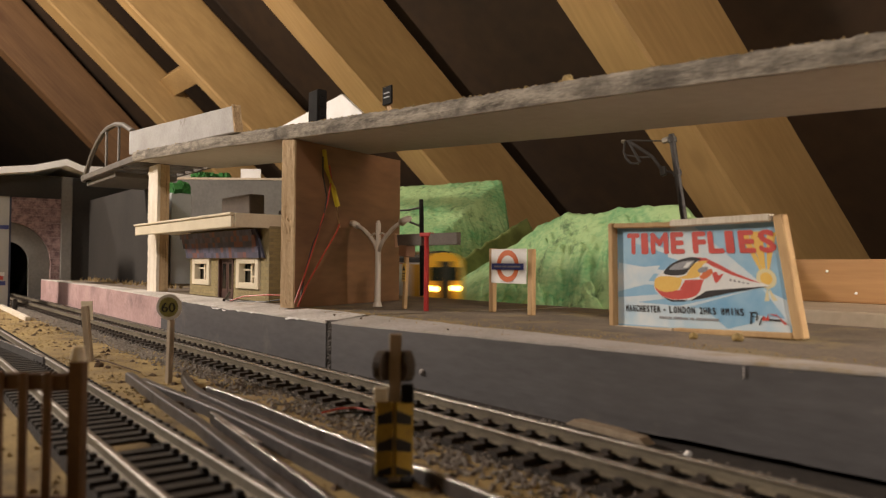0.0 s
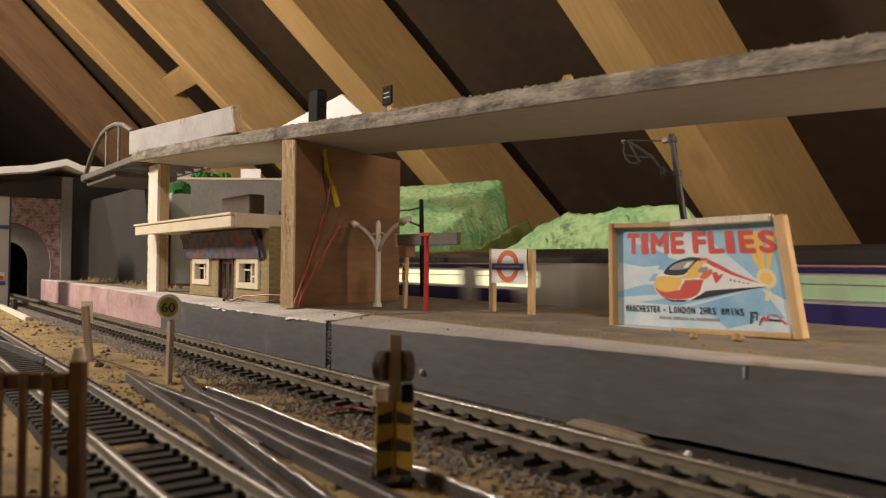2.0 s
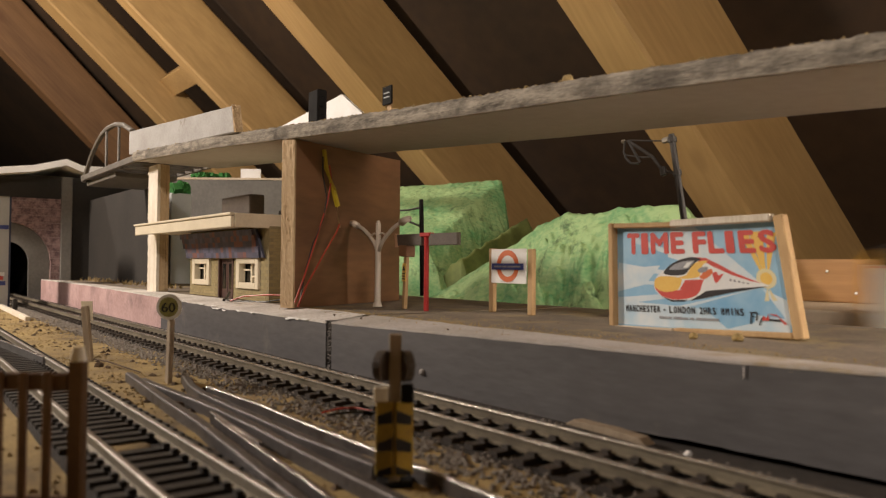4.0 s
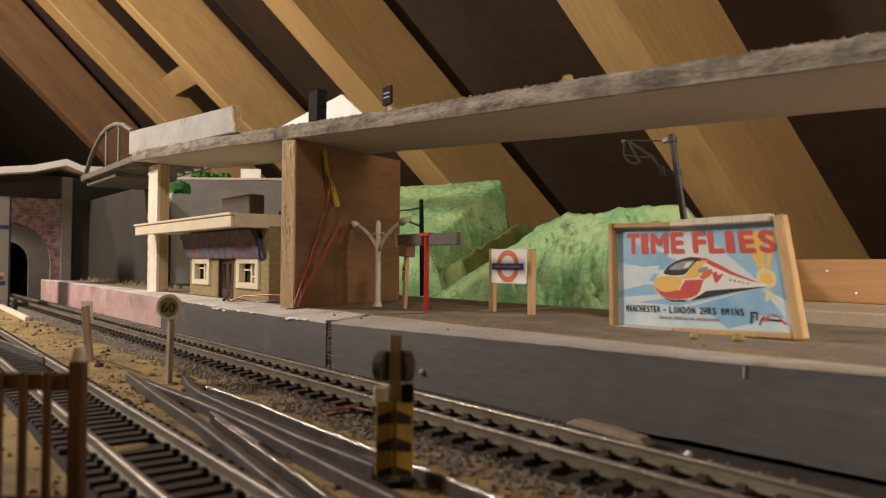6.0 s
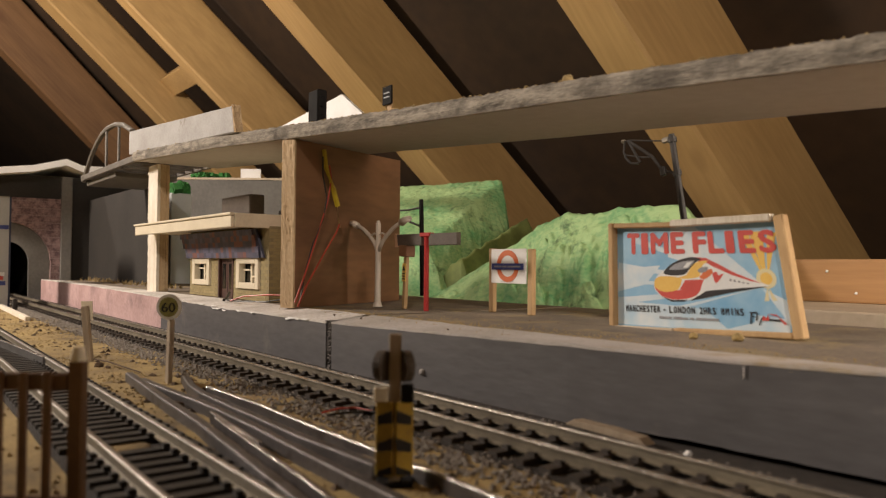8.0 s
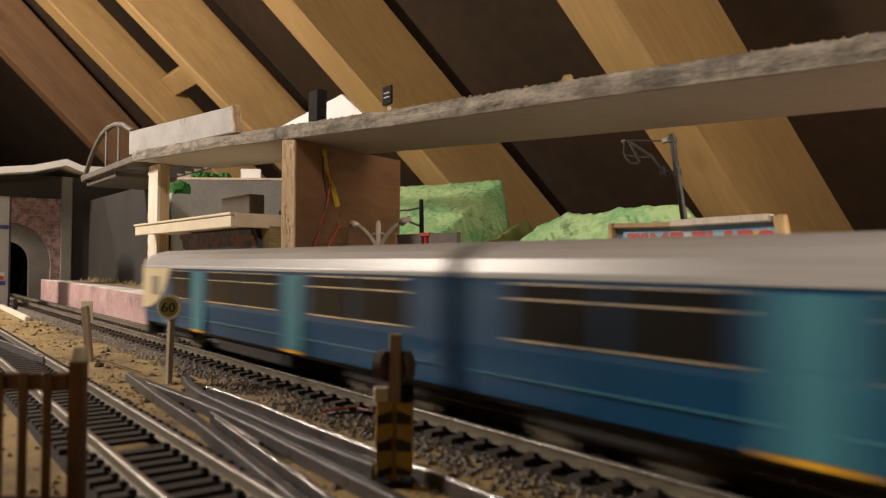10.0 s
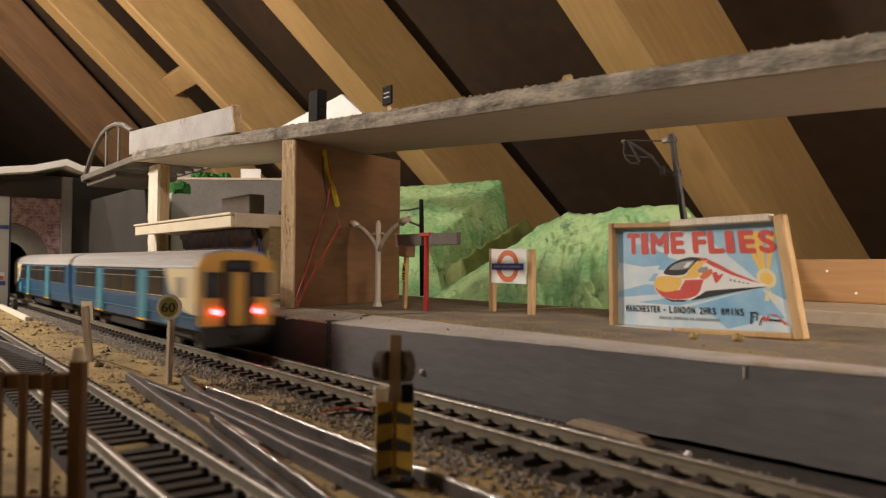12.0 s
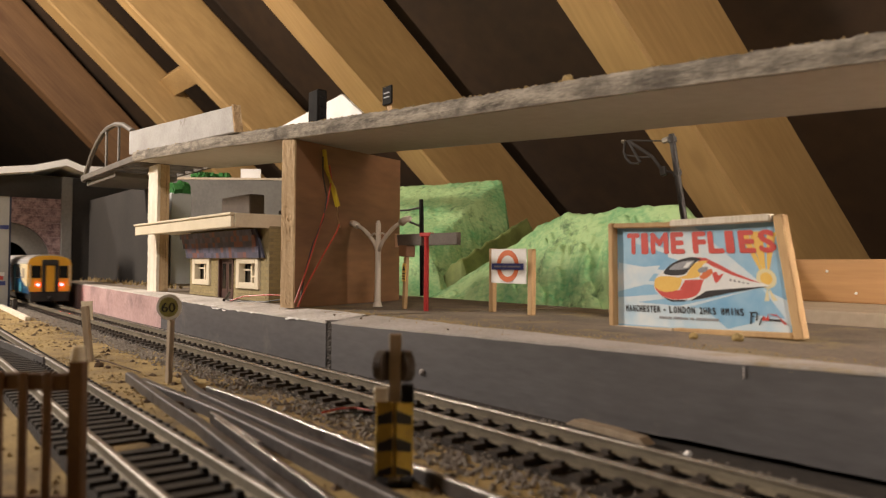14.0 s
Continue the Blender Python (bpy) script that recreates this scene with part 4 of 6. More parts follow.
# ---- station house ----
def house():
    h = thing("station_house", "small buff brick station house with cream canopy", "house")
    x0, x1, y0, y1, z0, z1 = -0.5455, -0.4090, 0.052, 0.098, 0.0182, 0.0635
    wins = ((-0.5365, -0.5045, 0.0268, 0.0436), (-0.4548, -0.4222, 0.0264, 0.0440))
    door = (-0.4890, -0.4630, z0, 0.0440)
    xs = [x0, wins[0][0], wins[0][1], door[0], door[1], wins[1][0], wins[1][1], x1]
    t = 0.003
    wall = part("front_wall", B(x0, x1, y0, y0 + t, 0.0441, z1), "mortar", h)
    for i in range(7):
        a, b = xs[i], xs[i + 1]
        gap = wins[0] if i == 1 else door if i == 3 else wins[1] if i == 5 else None
        if gap is None:
            part("wall_pier", B(a, b, y0, y0 + t, z0, 0.0441), "mortar", h)
        elif gap[2] > z0:
            part("wall_pier", B(a, b, y0, y0 + t, z0, gap[2]), "mortar", h)
    part("side_wall", B(x1 - t, x1, y0 + t, y1, z0, z1), "mortar", h)
    part("side_wall", B(x0, x0 + t, y0 + t, y1, z0, z1), "mortar", h)
    part("back_wall", B(x0, x1, y1, y1 + t, z0, z1), "mortar", h)
    part("floor", B(x0 + t, x1 - t, y0 + t, y1, z0, z0 + 0.001), "panel", h)
    # canopy: deep cream fascia round a flat roof
    cx0, cx1, cy0, cy1 = -0.606, -0.4105, 0.030, 0.0665
    c = part("canopy", bevel(B(cx0, cx1, cy0, 0.118, 0.0635, 0.0665), 0.0004, 1), "cream", h, "cream flat canopy roof")
    part("fascia", bevel(B(cx0, cx1, cy0 - 0.0012, cy0 + 0.0008, 0.0622, 0.0690), 0.0004, 1), "cream", c)
    part("moulding", bevel(B(cx0 - 0.001, cx1 + 0.001, cy0 - 0.0022, cy0 + 0.0008, 0.0692, 0.0708), 0.0004, 1), "cream", c)
    part("fascia", bevel(B(cx1 - 0.0008, cx1 + 0.0012, cy0 + 0.0010, cy1, 0.0622, 0.0705), 0.0004, 1), "cream", c)
    part("chimney_block", bevel(B(-0.5640, -0.5100, 0.082, 0.094, 0.0666, 0.0918), 0.0008, 1), "brown_board", h, "dark brown block on the flat roof")
    # hanging tiled skirt between canopy and wall
    sk = part("tiled_skirt", plate(bmesh.new(), [(-0.5560, 0.0480, 0.0622), (-0.4210, 0.0480, 0.0622), (-0.4130, 0.0502, 0.0448), (-0.5440, 0.0502, 0.0448)], (0, 0.0014, 0)), "tile", h, "dark slate-and-red tile paper skirt")
    tile = bmesh.new()
    box(tile, -0.0024, 0.0024, -0.0003, 0.0003, -0.0037, 0.0)
    tm = mesh_of("tile", tile, "tile")
    rng = random.Random(12)
    slope = math.degrees(math.atan2(0.0022, 0.0174))
    for r in range(5):
        f = r / 5
        z, y = 0.0620 - 0.0172 * f, 0.0472 + 0.0022 * f
        n = 28
        for k in range(n):
            a, b = -0.5555 + 0.012 * f, -0.4220 + 0.008 * f
            o = new("tile", tm)
            o.parent = sk
            o.matrix_local = pose(a + (b - a) * (k + 0.5 + 0.4 * (r % 2)) / (n + 0.4), y, z, slope + rng.uniform(-1, 1), rng.uniform(-2, 2), 0)
    # windows
    for a, b, c0, c1 in wins:
        w = part("window", B(a, b, y0 + t + 0.0005, y0 + t + 0.0009, c0, c1), "dark_glass", h, "dark window in a thick cream frame")
        bw = 0.0042
        for f in ((a - 0.001, a + bw, c0 - 0.001, c1 + 0.001), (b - bw, b + 0.001, c0 - 0.001, c1 + 0.001), (a + bw, b - bw, c1 - 0.0030, c1 + 0.001), (a + bw, b - bw, c0 - 0.001, c0 + 0.0028)):
            part("frame", bevel(B(f[0], f[1], y0 - 0.0016, y0 + t, f[2], f[3]), 0.0003, 1), "cream", w)
        m = (a + b) / 2 + 0.001
        part("mullion", B(m - 0.0011, m + 0.0011, y0 + 0.0012, y0 + t + 0.0004, c0 + 0.0028, c1 - 0.003), "cream", w)
        part("glazing_bar", B(m + 0.0011, b - bw, y0 + 0.0012, y0 + t + 0.0004, c0 + 0.0062, c0 + 0.0072), "cream", w)
        part("glazing_bar", B(a + bw, m - 0.0011, y0 + 0.0012, y0 + t + 0.0004, c0 + 0.0102, c0 + 0.0112), "cream", w)
    # double doors
    m = (door[0] + door[1]) / 2
    part("door_frame", B(door[0], door[0] + 0.002, y0 - 0.0005, y0 + t, z0, door[3]), "door", h)
    part("door_frame", B(door[1] - 0.002, door[1], y0 - 0.0005, y0 + t, z0, door[3]), "door", h)
    for a, b in ((door[0] + 0.002, m - 0.0003), (m + 0.0003, door[1] - 0.002)):
        d = part("door", B(a, b, y0 + 0.0012, y0 + 0.0022, z0, door[3]), "door", h, "dark red-brown panelled door")
        part("door_pane", B(a + 0.0025, b - 0.0025, y0 + 0.0009, y0 + 0.0013, z0 + 0.006, door[3] - 0.003), "dark_glass", d)
    # lamp bracket on the wall end
    part("wall_lamp", bevel(B(-0.578, -0.560, 0.058, 0.064, 0.054, 0.0575), 0.001), "cream", h)
    # brick courses on the front and on the near side
    bl, bh = 0.0052, 0.0019
    bm = bmesh.new()
    box(bm, -bl / 2 + 0.00012, bl / 2 - 0.00012, -0.0002, 0.0, 0.00015, bh - 0.00015)
    me = mesh_of("brick", bm, "brick")
    side = [o for o in h.children if o.name.startswith("side_wall")][0]
    count = 0
    for r in range(int((0.0455 - z0) / bh)):
        z = z0 + r * bh
        x = x0 + bl / 2 + (bl / 2 if r % 2 else 0)
        while x < x1 - bl / 2 + 0.001:
            clash = any(a - bl * 0.55 < x < b + bl * 0.55 and c0 - bh - 0.001 < z < c1 + 0.001 for a, b, c0, c1 in (*wins, door))
            if not clash:
                o = new("brick", me)
                o.parent = wall
                o.matrix_local = pose(x, y0, z)
                count += 1
            x += bl
    for r in range(int((z1 - z0) / bh)):
        for k in range(3):
            o = new("brick", me)
            o.parent = side
            o.matrix_local = pose(x1, y0 + bl * (k + 0.5 + 0.5 * (r % 2)), z0 + r * bh, 0, 0, 90)
    ch = part("chimney_block", bevel(B(-0.50, -0.455, 0.100, 0.117, 0.0667, 0.080), 0.001), "dark_wall", h, "dark block on the flat roof")


# ---- platform furniture ----
def platform_lamp():
    l = thing("platform_lamp", "pale grey plastic twin-arm platform lamp", "lamp post", at=pose(-0.3446, 0.0871, 0.0181))
    part("post", tube(bmesh.new(), [(0, 0, 0), (0, 0, 0.002), (0, 0, 0.024), (0, 0, 0.046)], 0.0019, 10, 0.0014), "lamp_plastic", l, smooth=True)
    part("base", tube(bmesh.new(), [(0, 0, 0), (0, 0, 0.0025)], 0.0028, 10, 0.0020), "lamp_plastic", l)
    part("finial", tube(bmesh.new(), [(0, 0, 0.045), (0, 0, 0.0475)], 0.0016, 8, 0.0008), "lamp_plastic", l)
    for s in (-1, 1):
        k = 0.0265
        arm = [(0, 0, 0.030), (s * 0.004, 0, 0.0355), (s * 0.009, 0, 0.0395), (s * 0.016, 0, 0.0435), (s * k, 0, 0.0470)]
        part("arm", tube(bmesh.new(), arm, 0.0011, 8), "lamp_plastic", l, smooth=True)
        part("lamp_head", tube(bmesh.new(), [(s * 0.0225, 0, 0.0455), (s * 0.0255, 0, 0.0468), (s * 0.030, 0, 0.0473)], 0.0021, 8, 0.0016), "lamp_plastic", l, smooth=True)
        part("stay", tube(bmesh.new(), [(0, 0, 0.0395), (s * 0.004, 0, 0.0405), (s * 0.0085, 0, 0.0392)], 0.0005, 6), "lamp_plastic", l)


def platform_signs():
    # red post with a dark double board
    r = thing("red_sign_post", "red post carrying two dark boards", "sign", at=pose(-0.2993, 0.087, 0.0181))
    part("post", tube(bmesh.new(), [(0, 0, 0), (0, 0, 0.0385)], 0.0013, 8), "red_paint", r)
    part("bracket", bevel(B(-0.0044, 0.0044, -0.0016, 0.0016, 0.0375, 0.0395), 0.0004, 1), "red_paint", r)
    part("board", bevel(B(-0.0255, -0.0030, -0.0012, 0.0014, 0.0332, 0.0392), 0.0003, 1), "brown_board", r, "dark display board")
    part("board", bevel(B(0.0030, 0.0258, -0.0012, 0.0014, 0.0330, 0.0390), 0.0003, 1), "brown_board", r, "dark display board")
    part("board_end", plate(bmesh.new(), [(-0.0258, -0.0016, 0.0325), (-0.0240, -0.0016, 0.0325), (-0.0250, -0.0016, 0.0390), (-0.0266, -0.0016, 0.0396)], (0, 0.003, 0)), "panel_pink", r, "pale end piece")
    # wooden stake with a block and a warning label
    s = thing("wooden_stake", "thin wooden stake with block and warning label", "stake", at=pose(-0.3203, 0.0884, 0.0181, 0, 3, 0))
    part("stake", bevel(B(-0.0011, 0.0011, -0.0011, 0.0011, 0.0, 0.028), 0.0002, 1), "stick", s)
    part("block", bevel(B(-0.0036, 0.0036, -0.003, 0.003, 0.0275, 0.0335), 0.0004, 1), "panel", s, "brown wooden block")
    lab = part("label", B(-0.0016, 0.0016, -0.0014, -0.0011, 0.0145, 0.0240), "print_yellow", s, "yellow warning label")
    for k in range(3):
        part("bar", B(-0.0011, 0.0011, -0.0016, -0.00142, 0.0155 + k * 0.0014, 0.0161 + k * 0.0014), "print_black", lab)
    part("triangle", plate(bmesh.new(), [(-0.0012, -0.0016, 0.0202), (0.0012, -0.0016, 0.0202), (0, -0.0016, 0.0228)], (0, 0.00015, 0)), "print_black", lab)
    # station name sign: ring and bar on a white board between two stakes
    u = thing("station_sign", "white station name sign with orange ring", "sign", at=pose(-0.264, 0.112, 0.0181))
    for x, h in ((-0.0133, 0.0318), (0.0143, 0.0312)):
        part("stake", bevel(B(x - 0.0016, x + 0.0016, -0.0012, 0.0016, 0, h), 0.0003, 1), "stick", u)
    part("board", bevel(B(-0.0122, 0.0126, -0.0020, -0.0013, 0.0146, 0.0314), 0.0002, 1), "white", u)
    bm = bmesh.new()
    for k in range(32):
        a, b = 2 * math.pi * k / 32, 2 * math.pi * (k + 1) / 32
        plate(bm, [(q * math.cos(w), -0.00222, 0.0230 + q * math.sin(w)) for q, w in ((0.0052, a), (0.0078, a), (0.0078, b), (0.0052, b))], (0, 0.0002, 0))
    bmesh.ops.remove_doubles(bm, verts=bm.verts, dist=1e-6)
    part("ring", bm, "print_orange", u)
    bar = part("name_bar", B(-0.0112, 0.0112, -0.00245, -0.0022, 0.0213, 0.0243), "print_blue", u)
    for a, b in ((-0.0095, -0.0040), (-0.0034, -0.0004), (0.0004, 0.0092)):
        part("lettering", B(a, b, -0.00255, -0.00246, 0.0224, 0.0232), "print_grey", bar)
    part("small_print", B(-0.005, 0.004, -0.00215, -0.00201, 0.0155, 0.0158), "print_grey", u)


def overhead_masts():
    m = thing("overhead_mast", "dark metal overhead-line mast with bracket arm", "mast", at=pose(-0.1892, 0.1560, 0.0181, 0, -9.7, 0))
    part("post", tube(bmesh.new(), [(0, 0, 0), (0, 0, 0.044), (0, 0, 0.0857)], 0.0017, 8, 0.0014), "iron", m)
    part("collar", tube(bmesh.new(), [(0, 0, 0.0818), (0, 0, 0.0842)], 0.0021, 8), "iron", m)
    part("collar", tube(bmesh.new(), [(0, 0, 0.0660), (0, 0, 0.0685)], 0.0021, 8), "iron", m)
    part("clamp", bevel(B(-0.0052, -0.0012, -0.001, 0.001, 0.0826, 0.0852), 0.0004, 1), "rail_side", m, "dull metal clamp")
    part("clamp", bevel(B(-0.0086, -0.0056, -0.001, 0.001, 0.0678, 0.0722), 0.0004, 1), "iron", m)
    for path, r in (([(-0.0015, 0, 0.0829), (-0.0120, 0, 0.0862), (-0.0231, 0, 0.0898), (-0.0272, 0, 0.0904)], 0.0004),
                    ([(-0.0010, 0, 0.0674), (-0.0076, 0, 0.0705), (-0.0117, 0, 0.0782), (-0.0180, 0, 0.0842), (-0.0242, 0, 0.0898)], 0.0008),
                    ([(-0.0242, 0, 0.0898), (-0.0215, 0, 0.0835), (-0.0191, 0, 0.0775)], 0.0007),
                    ([(-0.0262, 0, 0.0900), (-0.0277, 0, 0.0851), (-0.0268, 0, 0.0818), (-0.0245, 0, 0.0786), (-0.0201, 0, 0.0773)], 0.0006),
                    ([(-0.0117, 0, 0.0782), (-0.0171, 0, 0.0795), (-0.0269, 0, 0.0835)], 0.0004)):
        part("arm", tube(bmesh.new(), path, r, 6), "iron", m)
    part("insulator", tube(bmesh.new(), [(-0.0262, 0, 0.0902), (-0.0278, 0, 0.0906)], 0.0010, 6), "rail_side", m)
    d = thing("overhead_mast", "dark mast with two thin arms", "mast", at=pose(-0.4430, 0.1900, 0.0181))
    part("post", tube(bmesh.new(), [(0, 0, 0), (-0.003, 0, 0.072)], 0.0021, 8, 0.0016), "black_plastic", d)
    part("arm", tube(bmesh.new(), [(-0.003, 0, 0.066), (-0.020, 0, 0.065), (-0.046, 0, 0.0655)], 0.0008, 6), "iron", d)
    part("arm", tube(bmesh.new(), [(-0.002, 0, 0.0515), (-0.020, 0, 0.0565), (-0.032, 0, 0.058), (-0.046, 0, 0.0625)], 0.0008, 6), "iron", d)


def deck_furniture():
    s = thing("colour_light_signal", "black plastic colour-light signal on the deck", "signal", at=pose(-0.3655, 0.060, deck_low(-0.3655) + 0.0070))
    part("head", bevel(B(-0.0062, 0.0052, -0.003, 0.003, 0.0, 0.0228), 0.0008, 1), "black_plastic", s)
    for k in range(4):
        part("lens", tube(bmesh.new(), [(0.0052, -0.0005, 0.0040 + k * 0.0050), (0.0068, -0.0012, 0.0040 + k * 0.0050)], 0.0010, 8), "black_plastic", s)
    g = thing("small_sign", "small black sign with pale lettering on a stake", "sign", at=pose(-0.2950, 0.060, deck_low(-0.295) + 0.0095))
    part("stake", bevel(B(-0.0016, 0.0020, 0.0003, 0.0018, -0.002, 0.0065), 0.0002, 1), "stick", g)
    bd = part("board", bevel(B(-0.0040, 0.0040, -0.0008, 0.0002, 0.0045, 0.0135), 0.0003, 1), "black_plastic", g)
    for z in (0.0098, 0.0078):
        part("bar", B(-0.0024, 0.0024, -0.0011, -0.00085, z, z + 0.0005), "print_grey", bd)


# ---- poster board ----
def poster():
    """A framed railway poster leaning on the platform; its own plane has x to the right and y up."""
    BL, BR, TR, TL = Vector((-0.1918, 0.0165)), Vector((-0.1178, 0.0187)), Vector((-0.1249, 0.0569)), Vector((-0.1925, 0.0574))
    y = 0.1030

    def at(u, v, lift=0.0):
        p = (BL * (1 - u) + BR * u) * (1 - v) + (TL * (1 - u) + TR * u) * v
        return (p.x, y - lift, p.y)
    b = thing("poster_board", "framed travel poster standing on the platform", "poster")

    def rounded(pts, n=5):
        """A closed smooth outline through the points."""
        out = []
        m = len(pts)
        for i in range(m):
            a, b, c, d = (Vector(pts[(i + k) % m]) for k in (-1, 0, 1, 2))
            for k in range(n):
                t = k / n
                q = b.lerp(c, t) + ((c - a) * (1 - t) - (d - b) * t) * t * (1 - t) * 0.35
                out.append((q.x, q.y))
        return out

    def shape(name, pts, mat, lift, label="", parent=None):
        if name.startswith("train") and name not in ("train_side_band", "train_panel", "train_skirt", "train_glint") and len(pts) > 4:
            pts = rounded(pts)
        return part(name, plate(bmesh.new(), [at(u, v, lift) for u, v in pts], (0, 0.00006, 0)), mat, parent or sheet, label)
    sheet = part("sheet", plate(bmesh.new(), [at(0, 0), at(1, 0), at(1, 1), at(0, 1)], (0, 0.0006, 0)), "print_sky", b, "glossy blue printed travel poster")
    z = iter(range(1, 200))

    def up():
        return 0.00002 + next(z) * 0.000004
    shape("cloud", [(0.0, 0.05), (0.96, 0.02), (0.97, 0.16), (0.70, 0.20), (0.42, 0.24), (0.0, 0.28)], "print_cloud", up())
    shape("cloud", [(0.0, 0.36), (0.20, 0.44), (0.30, 0.62), (0.0, 0.58)], "print_cloud", up())
    shape("cloud", [(0.35, 0.70), (0.88, 0.43), (0.52, 0.99), (0.38, 0.99)], "print_cloud", up())
    shape("cloud", [(0.55, 0.22), (0.85, 0.42), (0.80, 0.12), (0.66, 0.05)], "print_sky", up())
    shape("cloud", [(0.86, 0.42), (0.99, 0.05), (0.99, 0.30)], "print_cloud", up())
    for a, w in ((168, 0.030), (178, 0.022), (190, 0.035), (203, 0.030), (150, 0.030)):
        r = radians(a)
        shape("light_ray", [(0.86, 0.43), (max(0.0, 0.86 + 0.86 * math.cos(r)), 0.43 + 0.9 * math.sin(r) + w), (max(0.0, 0.86 + 0.86 * math.cos(r)), max(0.02, 0.43 + 0.9 * math.sin(r) - w))], "print_cloud", up())
    for a in (58, 76, 94, 108):
        r = radians(a)
        c, s = math.cos(r) * 0.26, math.sin(r) * 0.46
        w = 0.036 if a == 94 else 0.024
        shape("sun_ray", [(0.89, 0.46), (min(0.985, 0.89 + c + w), min(0.99, 0.46 + s)), (min(0.985, 0.89 + c - w), min(0.99, 0.46 + s))], "print_yellow", up())
    for r, mat in ((0.050, "print_ray"), (0.030, "print_yellow")):
        shape("sun", [(0.890 + r * math.cos(k), 0.505 + 1.75 * r * math.sin(k)) for k in np.linspace(0, 2 * math.pi, 28, endpoint=False)], mat, up())
    for a in (262, 285):
        r = radians(a)
        shape("sun_ray", [(0.89, 0.44), (0.89 + 0.10 * math.cos(r) + 0.012, 0.44 + 0.13 * math.sin(r)), (0.89 + 0.10 * math.cos(r) - 0.012, 0.44 + 0.13 * math.sin(r))], "print_ray", up())
    # the streamlined train
    shape("train_body", [(0.259, 0.464), (0.279, 0.524), (0.339, 0.593), (0.413, 0.657), (0.500, 0.693), (0.573, 0.687), (0.626, 0.645), (0.731, 0.554), (0.842, 0.481), (0.900, 0.438), (0.808, 0.415), (0.688, 0.377), (0.561, 0.321), (0.446, 0.295), (0.362, 0.292), (0.298, 0.326), (0.257, 0.394)], "print_white", up())
    shape("train_side_band", [(0.511, 0.698), (0.580, 0.687), (0.632, 0.645), (0.731, 0.554), (0.863, 0.461), (0.813, 0.480), (0.714, 0.534), (0.617, 0.609), (0.574, 0.651), (0.525, 0.661)], "print_red", up())
    shape("train_side", [(0.406, 0.504), (0.455, 0.531), (0.496, 0.615), (0.535, 0.656), (0.591, 0.661), (0.556, 0.615), (0.542, 0.552), (0.527, 0.511), (0.446, 0.494)], "print_yellow", up())
    shape("train_roof", [(0.316, 0.545), (0.358, 0.620), (0.424, 0.673), (0.501, 0.698), (0.556, 0.677), (0.522, 0.651), (0.485, 0.594), (0.448, 0.536), (0.379, 0.525)], "print_black", up())
    shape("train_window", [(0.353, 0.583), (0.394, 0.631), (0.447, 0.657), (0.512, 0.662), (0.471, 0.594), (0.419, 0.578)], "print_grey", up())
    shape("train_glint", [(0.441, 0.599), (0.467, 0.646), (0.502, 0.656), (0.468, 0.599)], "print_white", up())
    shape("train_nose", [(0.254, 0.416), (0.289, 0.390), (0.401, 0.388), (0.535, 0.423), (0.508, 0.345), (0.447, 0.311), (0.363, 0.302), (0.295, 0.337)], "print_red", up())
    shape("train_nose", [(0.255, 0.426), (0.264, 0.491), (0.301, 0.518), (0.389, 0.514), (0.429, 0.483), (0.401, 0.393), (0.331, 0.370), (0.286, 0.384)], "print_yellow", up())
    shape("train_panel", [(0.449, 0.484), (0.558, 0.491), (0.534, 0.407), (0.411, 0.393)], "print_red", up())
    shape("train_cell", [(0.533, 0.506), (0.562, 0.563), (0.606, 0.589), (0.610, 0.548), (0.568, 0.496)], "print_orange", up())
    shape("train_window", [(0.527, 0.573), (0.549, 0.604), (0.588, 0.604), (0.575, 0.563), (0.539, 0.552)], "print_grey", up())
    shape("train_skirt", [(0.565, 0.388), (0.720, 0.413), (0.897, 0.438), (0.778, 0.400), (0.687, 0.372), (0.554, 0.321), (0.470, 0.296), (0.531, 0.351)], "print_black", up())
    shape("train_skirt", [(0.298, 0.326), (0.363, 0.297), (0.450, 0.301), (0.436, 0.284), (0.355, 0.281)], "print_black", up())
    shape("train_mark", [(0.610, 0.548), (0.633, 0.563), (0.643, 0.528), (0.672, 0.548), (0.643, 0.482), (0.623, 0.461), (0.613, 0.507)], "print_red", up())
    for k in range(5):
        u = 0.699 + k * 0.0224
        shape("train_window", [(u, 0.478 - k * 0.006), (u, 0.500 - k * 0.008), (u + 0.012, 0.497 - k * 0.008), (u + 0.012, 0.476 - k * 0.006)], "print_grey", up())

    def letters(name, text, u0, u1, v0, v1, mat, bold=0.0):
        vs, fs = writing(text, 1.0)
        x0, x1 = min(p.x for p in vs), max(p.x for p in vs)
        y0, y1 = min(p.y for p in vs), max(p.y for p in vs)
        bm = bmesh.new()
        h = up()
        for k, (dx, dy) in enumerate(((0, 0), (-1, 0), (1, 0), (-0.6, 0.6), (0.6, -0.6), (0.6, 0.6), (-0.6, -0.6), (0, 1), (0, -1)) if bold else ((0, 0),)):
            new_vs = [bm.verts.new(at(u0 + dx * bold + (u1 - u0) * (p.x - x0) / (x1 - x0), v0 + dy * bold * 1.5 + (v1 - v0) * (p.y - y0) / (y1 - y0), h + k * 0.0000004)) for p in vs]
            for f in fs:
                bm.faces.new([new_vs[i] for i in f])
        return part(name, bm, mat, sheet, "printed lettering")
